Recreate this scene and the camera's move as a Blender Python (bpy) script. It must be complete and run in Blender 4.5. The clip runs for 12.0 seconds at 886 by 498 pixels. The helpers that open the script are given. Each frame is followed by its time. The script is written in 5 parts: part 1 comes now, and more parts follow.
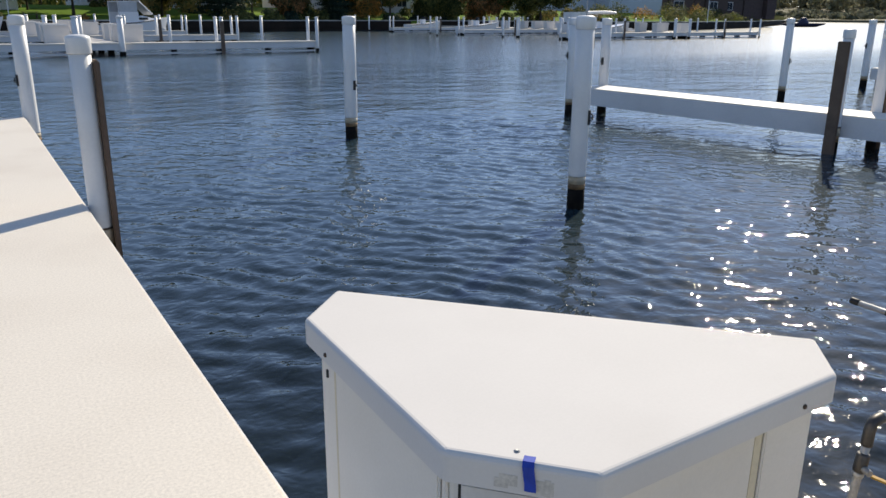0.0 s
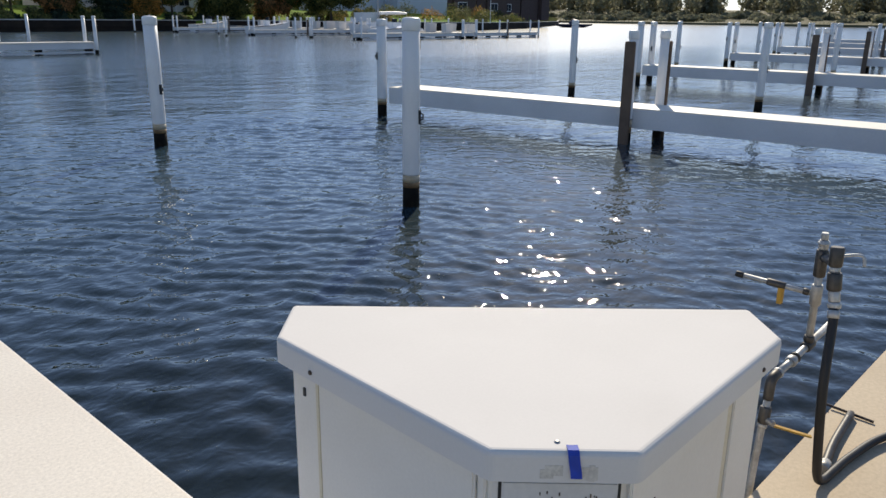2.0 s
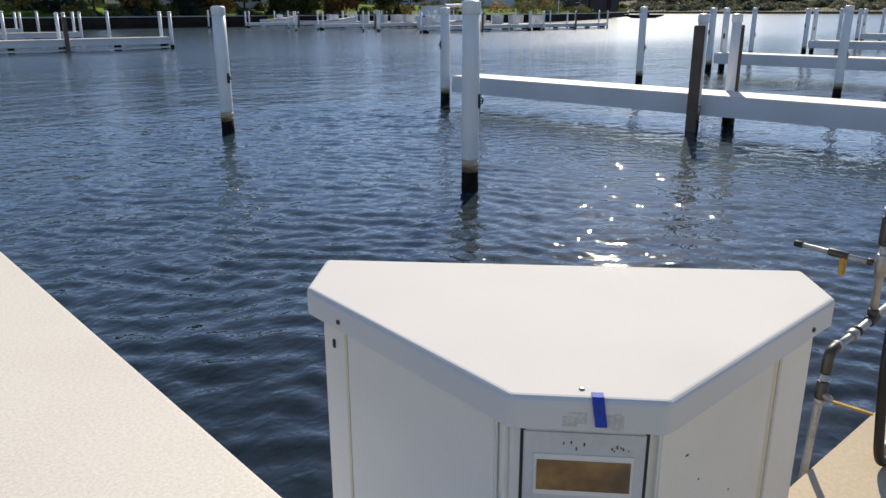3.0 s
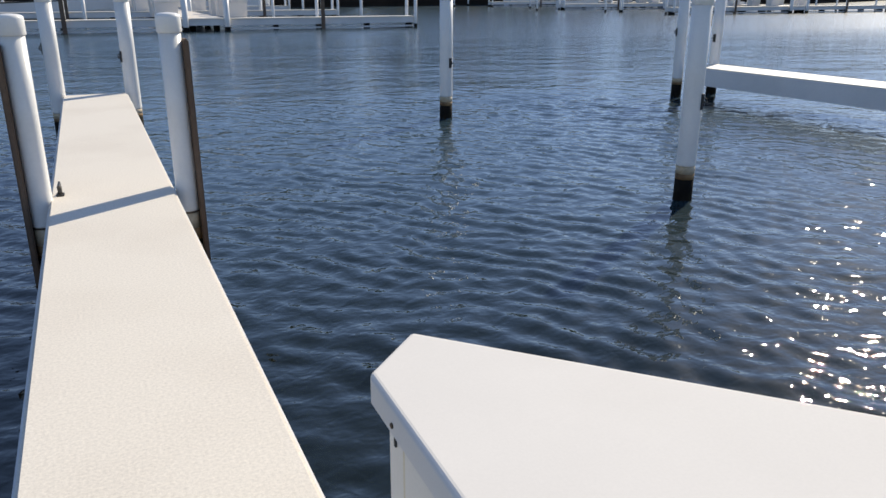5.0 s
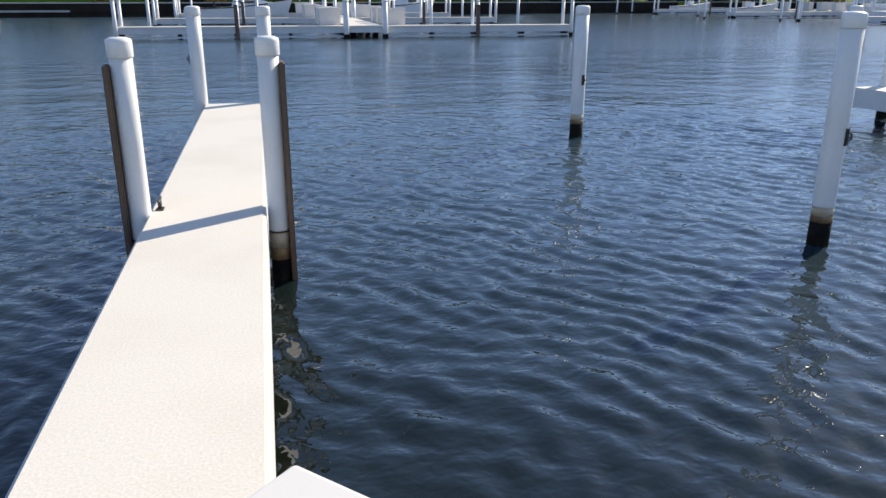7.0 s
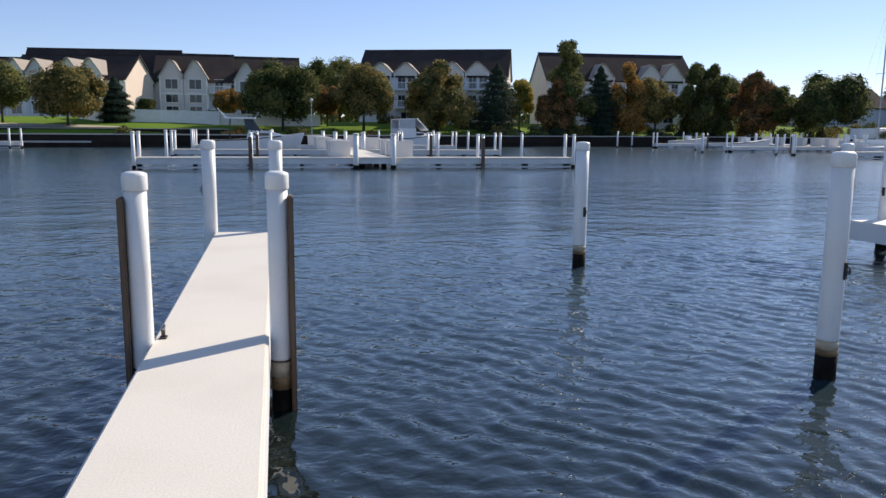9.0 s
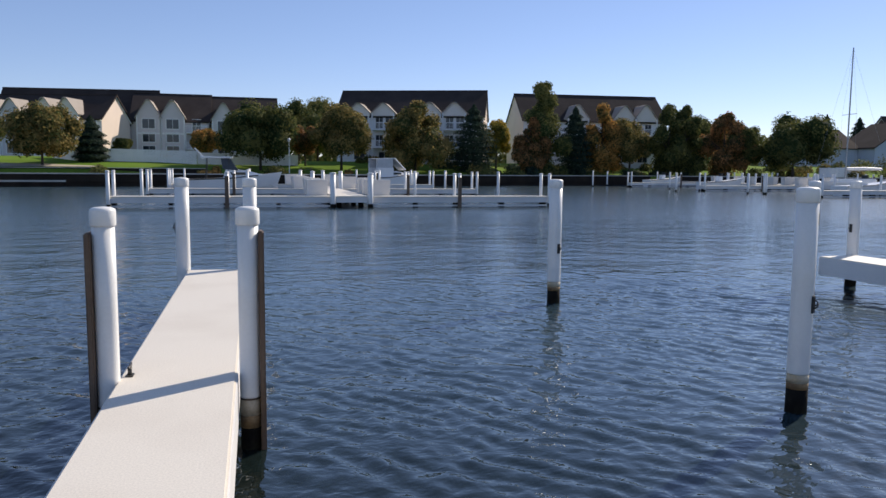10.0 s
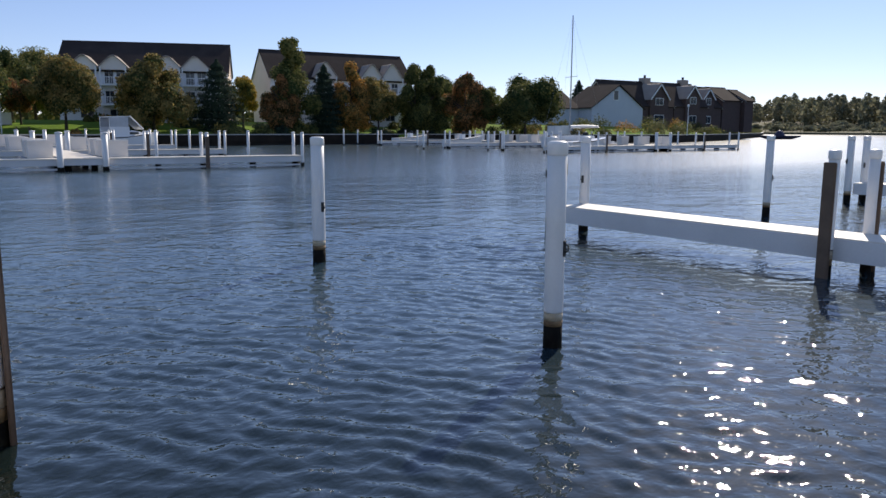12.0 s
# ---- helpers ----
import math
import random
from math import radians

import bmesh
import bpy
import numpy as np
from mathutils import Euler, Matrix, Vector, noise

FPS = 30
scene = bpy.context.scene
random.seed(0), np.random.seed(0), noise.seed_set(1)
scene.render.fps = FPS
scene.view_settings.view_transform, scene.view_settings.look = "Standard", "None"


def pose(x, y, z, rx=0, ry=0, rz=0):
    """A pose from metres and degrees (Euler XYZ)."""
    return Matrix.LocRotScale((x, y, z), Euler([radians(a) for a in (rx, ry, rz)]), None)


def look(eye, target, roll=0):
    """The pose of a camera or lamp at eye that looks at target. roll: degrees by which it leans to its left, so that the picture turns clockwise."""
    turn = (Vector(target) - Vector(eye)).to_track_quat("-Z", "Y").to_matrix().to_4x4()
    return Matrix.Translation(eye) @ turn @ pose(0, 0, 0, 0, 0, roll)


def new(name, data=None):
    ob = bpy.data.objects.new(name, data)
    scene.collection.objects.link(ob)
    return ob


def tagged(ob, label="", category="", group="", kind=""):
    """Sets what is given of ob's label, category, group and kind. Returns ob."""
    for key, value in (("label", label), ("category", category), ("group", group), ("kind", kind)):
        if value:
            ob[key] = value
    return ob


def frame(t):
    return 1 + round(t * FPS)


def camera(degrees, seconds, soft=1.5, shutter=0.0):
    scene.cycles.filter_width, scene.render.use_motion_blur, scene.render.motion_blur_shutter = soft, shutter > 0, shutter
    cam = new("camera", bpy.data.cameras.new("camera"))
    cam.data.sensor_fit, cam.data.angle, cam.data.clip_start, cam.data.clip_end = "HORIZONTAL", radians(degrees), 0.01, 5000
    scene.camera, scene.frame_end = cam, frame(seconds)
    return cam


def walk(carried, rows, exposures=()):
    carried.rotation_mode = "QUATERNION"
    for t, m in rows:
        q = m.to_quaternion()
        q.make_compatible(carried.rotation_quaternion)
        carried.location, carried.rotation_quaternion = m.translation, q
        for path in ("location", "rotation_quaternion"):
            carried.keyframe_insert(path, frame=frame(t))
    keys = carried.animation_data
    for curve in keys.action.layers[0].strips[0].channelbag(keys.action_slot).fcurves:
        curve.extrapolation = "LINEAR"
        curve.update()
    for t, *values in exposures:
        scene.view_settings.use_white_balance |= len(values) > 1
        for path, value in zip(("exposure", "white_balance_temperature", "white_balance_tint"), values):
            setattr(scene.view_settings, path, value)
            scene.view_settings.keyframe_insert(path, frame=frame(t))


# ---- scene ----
cam = camera(60.4, 12.0)

PATH = [
    (0, (-0.736, -1.499, 1.55), (0.27, 0.127, 0.964), 0.4),
    (0.5, (-0.866, -1.368, 1.556), (0.347, 0.111, 0.972), 0.4),
    (1, (-0.991, -1.272, 1.561), (0.334, 0.11, 0.981), 0.6),
    (1.5, (-1.06, -1.238, 1.589), (0.334, 0.071, 1.004), 0.4),
    (2, (-1.07, -1.238, 1.56), (0.329, 0.067, 0.979), 0.7),
    (2.5, (-1.04, -1.29, 1.424), (0.291, 0.08, 0.834), 0.3),
    (4.5, (-0.733, -1.236, 1.58), (0.302, 0.359, 0.959), 0.0),
    (5, (-0.529, -1.116, 1.562), (0.257, 0.606, 0.916), 0.1),
    (5.5, (-0.29, -0.979, 1.572), (0.296, 0.813, 0.904), 0.1),
    (6, (0.048, -1.026, 1.674), (0.5, 0.798, 0.992), 0.1),
    (6.5, (0.073, -0.95, 1.683), (0.496, 0.886, 1.012), 0.1),
    (8.5, (0.103, -1.005, 1.753), (0.521, 0.908, 1.347), 0.4),
    (9, (0.097, -0.989, 1.744), (0.518, 0.941, 1.431), 0.5),
    (9.5, (0.117, -1.008, 1.721), (0.539, 0.933, 1.484), 0.4),
    (10, (0.15, -1.009, 1.712), (0.629, 0.921, 1.501), 0.5),
    (10.5, (0.145, -0.925, 1.698), (0.745, 0.972, 1.493), 0.6),
    (11, (0.152, -0.918, 1.677), (0.882, 0.934, 1.475), 0.4),
    (11.5, (0.096, -0.829, 1.669), (0.965, 0.957, 1.434), 0.4),
    (12, (0.002, -0.861, 1.682), (1.063, 0.805, 1.37), 0.3),
]
walk(cam, [(t, look(e, g, r)) for t, e, g, r in PATH],
     [(0.0, 0.46, 7200, 6), (2.5, 0.40, 7250, 6), (4.5, 0.46, 7200, 6), (5.2, 0.49, 7160, 6), (6.5, 0.71, 6980, 6), (8.5, 0.67, 6930, 8), (9.5, 0.38, 6930, 9), (12.0, 0.37, 6930, 10)])

# ---- light ----
SUN_AZ, SUN_EL = 56.8, 33.5
sun_dir = Vector((math.sin(radians(SUN_AZ)) * math.cos(radians(SUN_EL)), math.cos(radians(SUN_AZ)) * math.cos(radians(SUN_EL)), math.sin(radians(SUN_EL))))
world = bpy.data.worlds.new("sky_world")
world.use_nodes = True
scene.world = world
wn, wl = world.node_tree.nodes, world.node_tree.links
sky = wn.new("ShaderNodeTexSky")
sky.sky_type = "NISHITA"
sky.sun_disc = False
sky.sun_elevation, sky.sun_rotation = radians(SUN_EL), radians(SUN_AZ)
sky.altitude, sky.air_density, sky.dust_density, sky.ozone_density = 2000.0, 1.0, 0.3, 2.8
balance = wn.new("ShaderNodeMix")
balance.data_type, balance.blend_type = "RGBA", "MULTIPLY"
balance.inputs[0].default_value = 1.0
balance.inputs[7].default_value = (1.035, 0.957, 1.105, 1)
wl.new(sky.outputs[0], balance.inputs[6])
# thin high haze over the whole sky, added evenly
haze = wn.new("ShaderNodeMix")
haze.data_type, haze.blend_type = "RGBA", "ADD"
haze.inputs[0].default_value = 1.0
haze.inputs[7].default_value = (0.55, 0.96, 1.65, 1)
wl.new(balance.outputs[2], haze.inputs[6])
wl.new(haze.outputs[2], wn["Background"].inputs[0])
wn["Background"].inputs[1].default_value = 0.076
sun_data = bpy.data.lights.new("sun", "SUN")
sun_data.energy, sun_data.angle, sun_data.color = 3.9, radians(0.53), (1.0, 0.93, 0.84)
sun = new("sun", sun_data)
sun.matrix_world = look(sun_dir * 60, (0, 0, 0))

WATER_Z = -0.66


# ---- materials ----
def material(name, colour, rough=0.6, metal=0.0, vary=0.15, scale=4.0, fine=60.0, bump=0.2, bump_size=0.01, second=None, amount=0.5, ior=1.5, per_object=0.0, stain=0.0):
    """A surface with blotches at one scale and grain at another; second: a stain colour laid over by large noise."""
    m = bpy.data.materials.new(name)
    m.use_nodes = True
    n, l = m.node_tree.nodes, m.node_tree.links
    b = n["Principled BSDF"]
    b.inputs["Roughness"].default_value = rough
    b.inputs["Metallic"].default_value = metal
    b.inputs["IOR"].default_value = ior
    co = n.new("ShaderNodeTexCoord")
    big, small = n.new("ShaderNodeTexNoise"), n.new("ShaderNodeTexNoise")
    big.inputs["Scale"].default_value, big.inputs["Detail"].default_value = scale, 5
    small.inputs["Scale"].default_value, small.inputs["Detail"].default_value = fine, 3
    for t in (big, small):
        l.new(co.outputs["Object"], t.inputs["Vector"])
    ramp = n.new("ShaderNodeMapRange")
    ramp.inputs[1].default_value, ramp.inputs[2].default_value = 0.3, 0.7
    ramp.inputs[3].default_value, ramp.inputs[4].default_value = 1 - vary, 1 + vary
    mix = n.new("ShaderNodeMath")
    mix.operation = "MULTIPLY_ADD"
    mix.inputs[1].default_value = 0.6
    half = n.new("ShaderNodeMath")
    half.operation = "MULTIPLY"
    half.inputs[1].default_value = 0.4
    l.new(small.outputs["Fac"], half.inputs[0])
    l.new(big.outputs["Fac"], mix.inputs[0])
    l.new(half.outputs[0], mix.inputs[2])
    l.new(mix.outputs[0], ramp.inputs[0])
    base = n.new("ShaderNodeMix")
    base.data_type, base.blend_type = "RGBA", "MIX"
    base.inputs[6].default_value = (*colour, 1)
    base.inputs[7].default_value = (*(second or colour), 1)
    st = n.new("ShaderNodeTexNoise")
    st.inputs["Scale"].default_value, st.inputs["Detail"].default_value = stain or scale * 0.6, 6
    l.new(co.outputs["Object"], st.inputs["Vector"])
    sr = n.new("ShaderNodeMapRange")
    sr.inputs[1].default_value, sr.inputs[2].default_value = 0.45, 0.7
    sr.inputs[3].default_value, sr.inputs[4].default_value = 0, amount if second else 0
    l.new(st.outputs["Fac"], sr.inputs[0])
    l.new(sr.outputs[0], base.inputs[0])
    val = n.new("ShaderNodeHueSaturation")
    l.new(base.outputs[2], val.inputs["Color"])
    if per_object:
        oi = n.new("ShaderNodeObjectInfo")
        pr = n.new("ShaderNodeMapRange")
        pr.inputs[3].default_value, pr.inputs[4].default_value = 1 - per_object, 1 + per_object
        mu = n.new("ShaderNodeMath")
        mu.operation = "MULTIPLY"
        l.new(oi.outputs["Random"], pr.inputs[0])
        l.new(pr.outputs[0], mu.inputs[0])
        l.new(ramp.outputs[0], mu.inputs[1])
        l.new(mu.outputs[0], val.inputs["Value"])
    else:
        l.new(ramp.outputs[0], val.inputs["Value"])
    l.new(val.outputs[0], b.inputs["Base Color"])
    if bump:
        bp = n.new("ShaderNodeBump")
        bp.inputs["Strength"].default_value, bp.inputs["Distance"].default_value = bump, bump_size
        l.new(mix.outputs[0], bp.inputs["Height"])
        l.new(bp.outputs[0], b.inputs["Normal"])
    return m


def leaf_material(name, colour, second, thinness=0.42):
    m = bpy.data.materials.new(name)
    m.use_nodes = True
    n, l = m.node_tree.nodes, m.node_tree.links
    b = n["Principled BSDF"]
    b.inputs["Roughness"].default_value = 0.65
    b.inputs["Specular IOR Level"].default_value = 0.1
    geo, co = n.new("ShaderNodeNewGeometry"), n.new("ShaderNodeTexCoord")
    no = n.new("ShaderNodeTexNoise")
    no.inputs["Scale"].default_value, no.inputs["Detail"].default_value = 0.45, 3
    l.new(co.outputs["Object"], no.inputs["Vector"])
    add = n.new("ShaderNodeMath")
    add.operation = "MULTIPLY_ADD"
    add.inputs[1].default_value, add.inputs[2].default_value = 0.5, -0.25
    l.new(geo.outputs["Random Per Island"], add.inputs[0])
    su = n.new("ShaderNodeMath")
    l.new(add.outputs[0], su.inputs[0])
    l.new(no.outputs["Fac"], su.inputs[1])
    rr = n.new("ShaderNodeMapRange")
    rr.inputs[1].default_value, rr.inputs[2].default_value = 0.35, 0.68
    l.new(su.outputs[0], rr.inputs[0])
    mx = n.new("ShaderNodeMix")
    mx.data_type = "RGBA"
    mx.inputs[6].default_value, mx.inputs[7].default_value = (*colour, 1), (*second, 1)
    l.new(rr.outputs[0], mx.inputs[0])
    l.new(mx.outputs[2], b.inputs["Base Color"])
    # light through the leaf
    thin, both = n.new("ShaderNodeBsdfTranslucent"), n.new("ShaderNodeMixShader")
    both.inputs[0].default_value = thinness
    l.new(mx.outputs[2], thin.inputs[0])
    l.new(b.outputs[0], both.inputs[1])
    l.new(thin.outputs[0], both.inputs[2])
    l.new(both.outputs[0], n["Material Output"].inputs[0])
    return m


def water_material():
    m = bpy.data.materials.new("water")
    m.use_nodes = True
    n, l = m.node_tree.nodes, m.node_tree.links
    b = n["Principled BSDF"]
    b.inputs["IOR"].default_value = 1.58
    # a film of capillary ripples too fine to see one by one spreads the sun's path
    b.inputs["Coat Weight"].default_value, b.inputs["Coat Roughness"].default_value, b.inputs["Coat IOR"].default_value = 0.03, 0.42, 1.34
    co = n.new("ShaderNodeTexCoord")
    # sheltered and glassy by the quay, ruffled by the breeze farther out
    away = n.new("ShaderNodeSeparateXYZ")
    l.new(co.outputs["Object"], away.inputs[0])
    ruffle = n.new("ShaderNodeMapRange")
    ruffle.inputs[1].default_value, ruffle.inputs[2].default_value = 9.0, 34.0
    ruffle.inputs[3].default_value, ruffle.inputs[4].default_value = 0.028, 0.20
    l.new(away.outputs[1], ruffle.inputs[0])
    l.new(ruffle.outputs[0], b.inputs["Roughness"])
    murk = n.new("ShaderNodeTexNoise")
    murk.inputs["Scale"].default_value = 0.15
    l.new(co.outputs["Object"], murk.inputs["Vector"])
    mx = n.new("ShaderNodeMix")
    mx.data_type = "RGBA"
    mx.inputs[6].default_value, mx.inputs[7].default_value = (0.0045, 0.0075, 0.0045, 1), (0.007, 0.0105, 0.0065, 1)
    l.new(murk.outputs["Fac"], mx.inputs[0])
    # dark by the quay; paler and bluer outward, brighter sky reflection put into the colour
    sky_lift, open_water = n.new("ShaderNodeMapRange"), n.new("ShaderNodeMix")
    sky_lift.inputs[1].default_value, sky_lift.inputs[2].default_value = 3.5, 14.0
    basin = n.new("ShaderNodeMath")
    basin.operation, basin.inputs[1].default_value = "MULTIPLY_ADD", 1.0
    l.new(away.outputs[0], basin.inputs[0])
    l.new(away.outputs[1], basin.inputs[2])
    l.new(basin.outputs[0], sky_lift.inputs[0])
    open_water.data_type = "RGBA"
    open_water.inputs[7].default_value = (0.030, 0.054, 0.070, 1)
    l.new(sky_lift.outputs[0], open_water.inputs[0])
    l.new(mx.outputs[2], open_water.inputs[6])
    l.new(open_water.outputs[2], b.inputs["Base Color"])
    last = None
    for scale, stretch, turn, dist, det in ((4.6, 0.7, 62, 0.019, 2), (15.0, 0.8, 70, 0.0045, 1), (1.2, 0.65, 60, 0.042, 2), (0.35, 0.5, 66, 0.08, 3)):
        mp = n.new("ShaderNodeMapping")
        mp.inputs["Rotation"].default_value = (0, 0, radians(turn))
        mp.inputs["Scale"].default_value = (stretch, 1, 1)
        l.new(co.outputs["Object"], mp.inputs["Vector"])
        no = n.new("ShaderNodeTexNoise")
        no.inputs["Scale"].default_value, no.inputs["Detail"].default_value = scale, det
        no.inputs["Distortion"].default_value = 0.4
        l.new(mp.outputs[0], no.inputs["Vector"])
        bp = n.new("ShaderNodeBump")
        bp.inputs["Strength"].default_value, bp.inputs["Distance"].default_value = 1.0, dist
        l.new(no.outputs["Fac"], bp.inputs["Height"])
        if last:
            l.new(last.outputs[0], bp.inputs["Normal"])
        last = bp
    l.new(last.outputs[0], b.inputs["Normal"])
    return m


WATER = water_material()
PIER = material("cream_concrete", (0.74, 0.68, 0.595), 0.62, vary=0.17, scale=75, fine=220, bump=0.22, bump_size=0.003, second=(0.62, 0.55, 0.47), amount=0.45, stain=0.9)
DOCK = material("tan_concrete", (0.50, 0.40, 0.28), 0.75, vary=0.14, scale=60, fine=190, bump=0.25, bump_size=0.003, second=(0.39, 0.30, 0.20), amount=0.6, stain=1.6)
BEAM = material("white_dock_fascia", (0.74, 0.72, 0.70), 0.55, vary=0.06, scale=1.2, fine=30, bump=0.1, second=(0.55, 0.54, 0.52), amount=0.4)
SLEEVE = material("white_vinyl_sleeve", (0.80, 0.785, 0.76), 0.38, vary=0.05, scale=2.5, fine=40, bump=0.08, second=(0.62, 0.61, 0.58), amount=0.35)
CAP = material("white_pile_cap", (0.82, 0.805, 0.785), 0.4, vary=0.04, scale=5, fine=50, bump=0.05)
STAIN = material("stained_sleeve", (0.56, 0.48, 0.36), 0.65, vary=0.25, scale=9, fine=60, bump=0.2, second=(0.40, 0.28, 0.14), amount=1.0)
RUSTY = material("rusty_sleeve", (0.30, 0.19, 0.09), 0.75, vary=0.35, scale=12, fine=60, bump=0.3, second=(0.10, 0.05, 0.022), amount=1.0)
WET = material("wet_black_pile", (0.013, 0.011, 0.009), 0.85, vary=0.4, scale=9, fine=70, bump=0.5, bump_size=0.01, second=(0.03, 0.026, 0.016), amount=0.7, ior=1.2)
FENDER = material("brown_fender_timber", (0.16, 0.105, 0.07), 0.75, vary=0.25, scale=3, fine=45, bump=0.4, bump_size=0.006, second=(0.09, 0.06, 0.045), amount=0.7)
BOXW = material("white_fibreglass", (0.735, 0.70, 0.66), 0.8, vary=0.035, scale=3, fine=160, bump=0.12, bump_size=0.002, second=(0.66, 0.62, 0.575), amount=0.5, ior=1.3)
BOXB = material("cream_fibreglass", (0.83, 0.785, 0.71), 0.5, vary=0.05, scale=2.5, fine=120, bump=0.12, bump_size=0.002, second=(0.74, 0.67, 0.56), amount=0.6)
YELLOWED = material("yellowed_fibreglass", (0.70, 0.62, 0.45), 0.55, vary=0.12, scale=6, fine=90, bump=0.12, bump_size=0.002, second=(0.58, 0.49, 0.33), amount=0.6)
BOXIN = material("aged_white_panel", (0.66, 0.65, 0.63), 0.5, vary=0.10, scale=6, fine=90, bump=0.15, bump_size=0.002, second=(0.54, 0.52, 0.48), amount=0.5)
GASKET = material("dark_gasket", (0.03, 0.03, 0.03), 0.7, vary=0.2)
RUST = material("rusty_screw", (0.10, 0.07, 0.05), 0.5, 0.5, vary=0.3)
RESIDUE = material("label_residue", (0.61, 0.57, 0.51), 0.8, vary=0.25, scale=40, fine=160)
SPECK = material("grey_scuff", (0.33, 0.31, 0.28), 0.7, vary=0.3, scale=30)
AMBER = material("amber_window", (0.36, 0.20, 0.07), 0.25, vary=0.35, scale=9, fine=50, bump=0.1, second=(0.10, 0.07, 0.05), amount=0.9)
TAPE = material("blue_tape", (0.015, 0.055, 0.40), 0.7, vary=0.15, scale=30, bump=0.2, bump_size=0.002)
GALV = material("galvanised_pipe", (0.46, 0.46, 0.45), 0.5, 0.5, vary=0.35, scale=12, fine=80, bump=0.25, bump_size=0.003, second=(0.30, 0.28, 0.25), amount=0.8)
BRONZE = material("tarnished_fitting", (0.085, 0.08, 0.075), 0.5, 0.7, vary=0.3, scale=20, fine=90, bump=0.3, bump_size=0.003)
YELLOW = material("faded_yellow_lever", (0.45, 0.25, 0.03), 0.55, vary=0.25, scale=20)
RUBBER = material("black_hose_rubber", (0.010, 0.010, 0.011), 0.55, vary=0.2, scale=15, fine=100, bump=0.15, bump_size=0.002)
GRASS = material("lawn_grass", (0.125, 0.205, 0.028), 0.9, vary=0.3, scale=0.15, fine=3, bump=0.5, bump_size=0.05, second=(0.17, 0.20, 0.045), amount=0.6, ior=1.12)
SAND = material("beach_sand", (0.42, 0.36, 0.27), 0.95, vary=0.12, scale=0.5, fine=8, bump=0.3)
SEAWALL = material("dark_timber_seawall", (0.026, 0.020, 0.016), 0.9, vary=0.3, scale=0.8, fine=6, bump=0.4, bump_size=0.04, second=(0.05, 0.036, 0.025), amount=0.6, ior=1.25)
COPING = material("grey_wall_coping", (0.48, 0.46, 0.42), 0.8, vary=0.15, scale=1)
SIDING = material("beige_siding", (0.78, 0.72, 0.66), 0.75, vary=0.06, scale=0.5, fine=9, bump=0.2, bump_size=0.02)
SIDING_G = material("grey_siding", (0.64, 0.60, 0.61), 0.75, vary=0.06, scale=0.5, fine=9, bump=0.2, bump_size=0.02)
SIDING_P = material("peach_siding", (0.78, 0.63, 0.53), 0.75, vary=0.05, scale=0.5, fine=9, bump=0.2, bump_size=0.02)
SIDING_W = material("pale_blue_siding", (0.82, 0.83, 0.85), 0.7, vary=0.05, scale=0.5, fine=9, bump=0.2, bump_size=0.02)
SIDING_B = material("slate_blue_siding", (0.50, 0.55, 0.63), 0.75, vary=0.05, scale=0.5, fine=9, bump=0.2, bump_size=0.02)
BRICK = material("dark_brown_brick", (0.085, 0.055, 0.048), 0.85, vary=0.2, scale=1.5, fine=12, bump=0.3, bump_size=0.02)
SHINGLE = material("brown_shingle", (0.050, 0.039, 0.036), 0.95, vary=0.18, scale=0.6, fine=7, bump=0.4, bump_size=0.03, second=(0.075, 0.060, 0.054), amount=0.5, ior=1.2)
SHINGLE_L = material("grey_brown_shingle", (0.34, 0.29, 0.25), 0.85, vary=0.12, scale=0.8, fine=7, bump=0.4, bump_size=0.03)
TRIM = material("white_trim", (0.82, 0.82, 0.82), 0.5, vary=0.04, scale=2)
GLASS = material("dark_window_glass", (0.03, 0.04, 0.055), 0.06, vary=0.3, scale=0.4, bump=0.0)
FENCE = material("white_vinyl_fence", (0.84, 0.83, 0.83), 0.5, vary=0.05, scale=0.6)
HULL = material("white_gelcoat", (0.78, 0.78, 0.78), 0.25, vary=0.03, scale=1, bump=0.02)
HULL_D = material("dark_blue_cover", (0.03, 0.03, 0.07), 0.6, vary=0.2, scale=2)
CLEAR = material("clear_vinyl_curtain", (0.46, 0.48, 0.51), 0.2, vary=0.15, scale=2, bump=0.05)
BANK = material("olive_bank", (0.095, 0.088, 0.042), 0.95, vary=0.3, scale=0.05, fine=1.5, bump=0.4, bump_size=0.1, second=(0.14, 0.115, 0.06), amount=0.6)
TINT = material("tinted_windscreen", (0.05, 0.055, 0.06), 0.08, vary=0.2, bump=0)
ALU = material("aluminium_spar", (0.36, 0.36, 0.37), 0.4, 0.6, vary=0.1, scale=3)
BARK = material("tree_bark", (0.060, 0.046, 0.036), 0.9, vary=0.3, scale=3, fine=20, bump=0.5, bump_size=0.03)
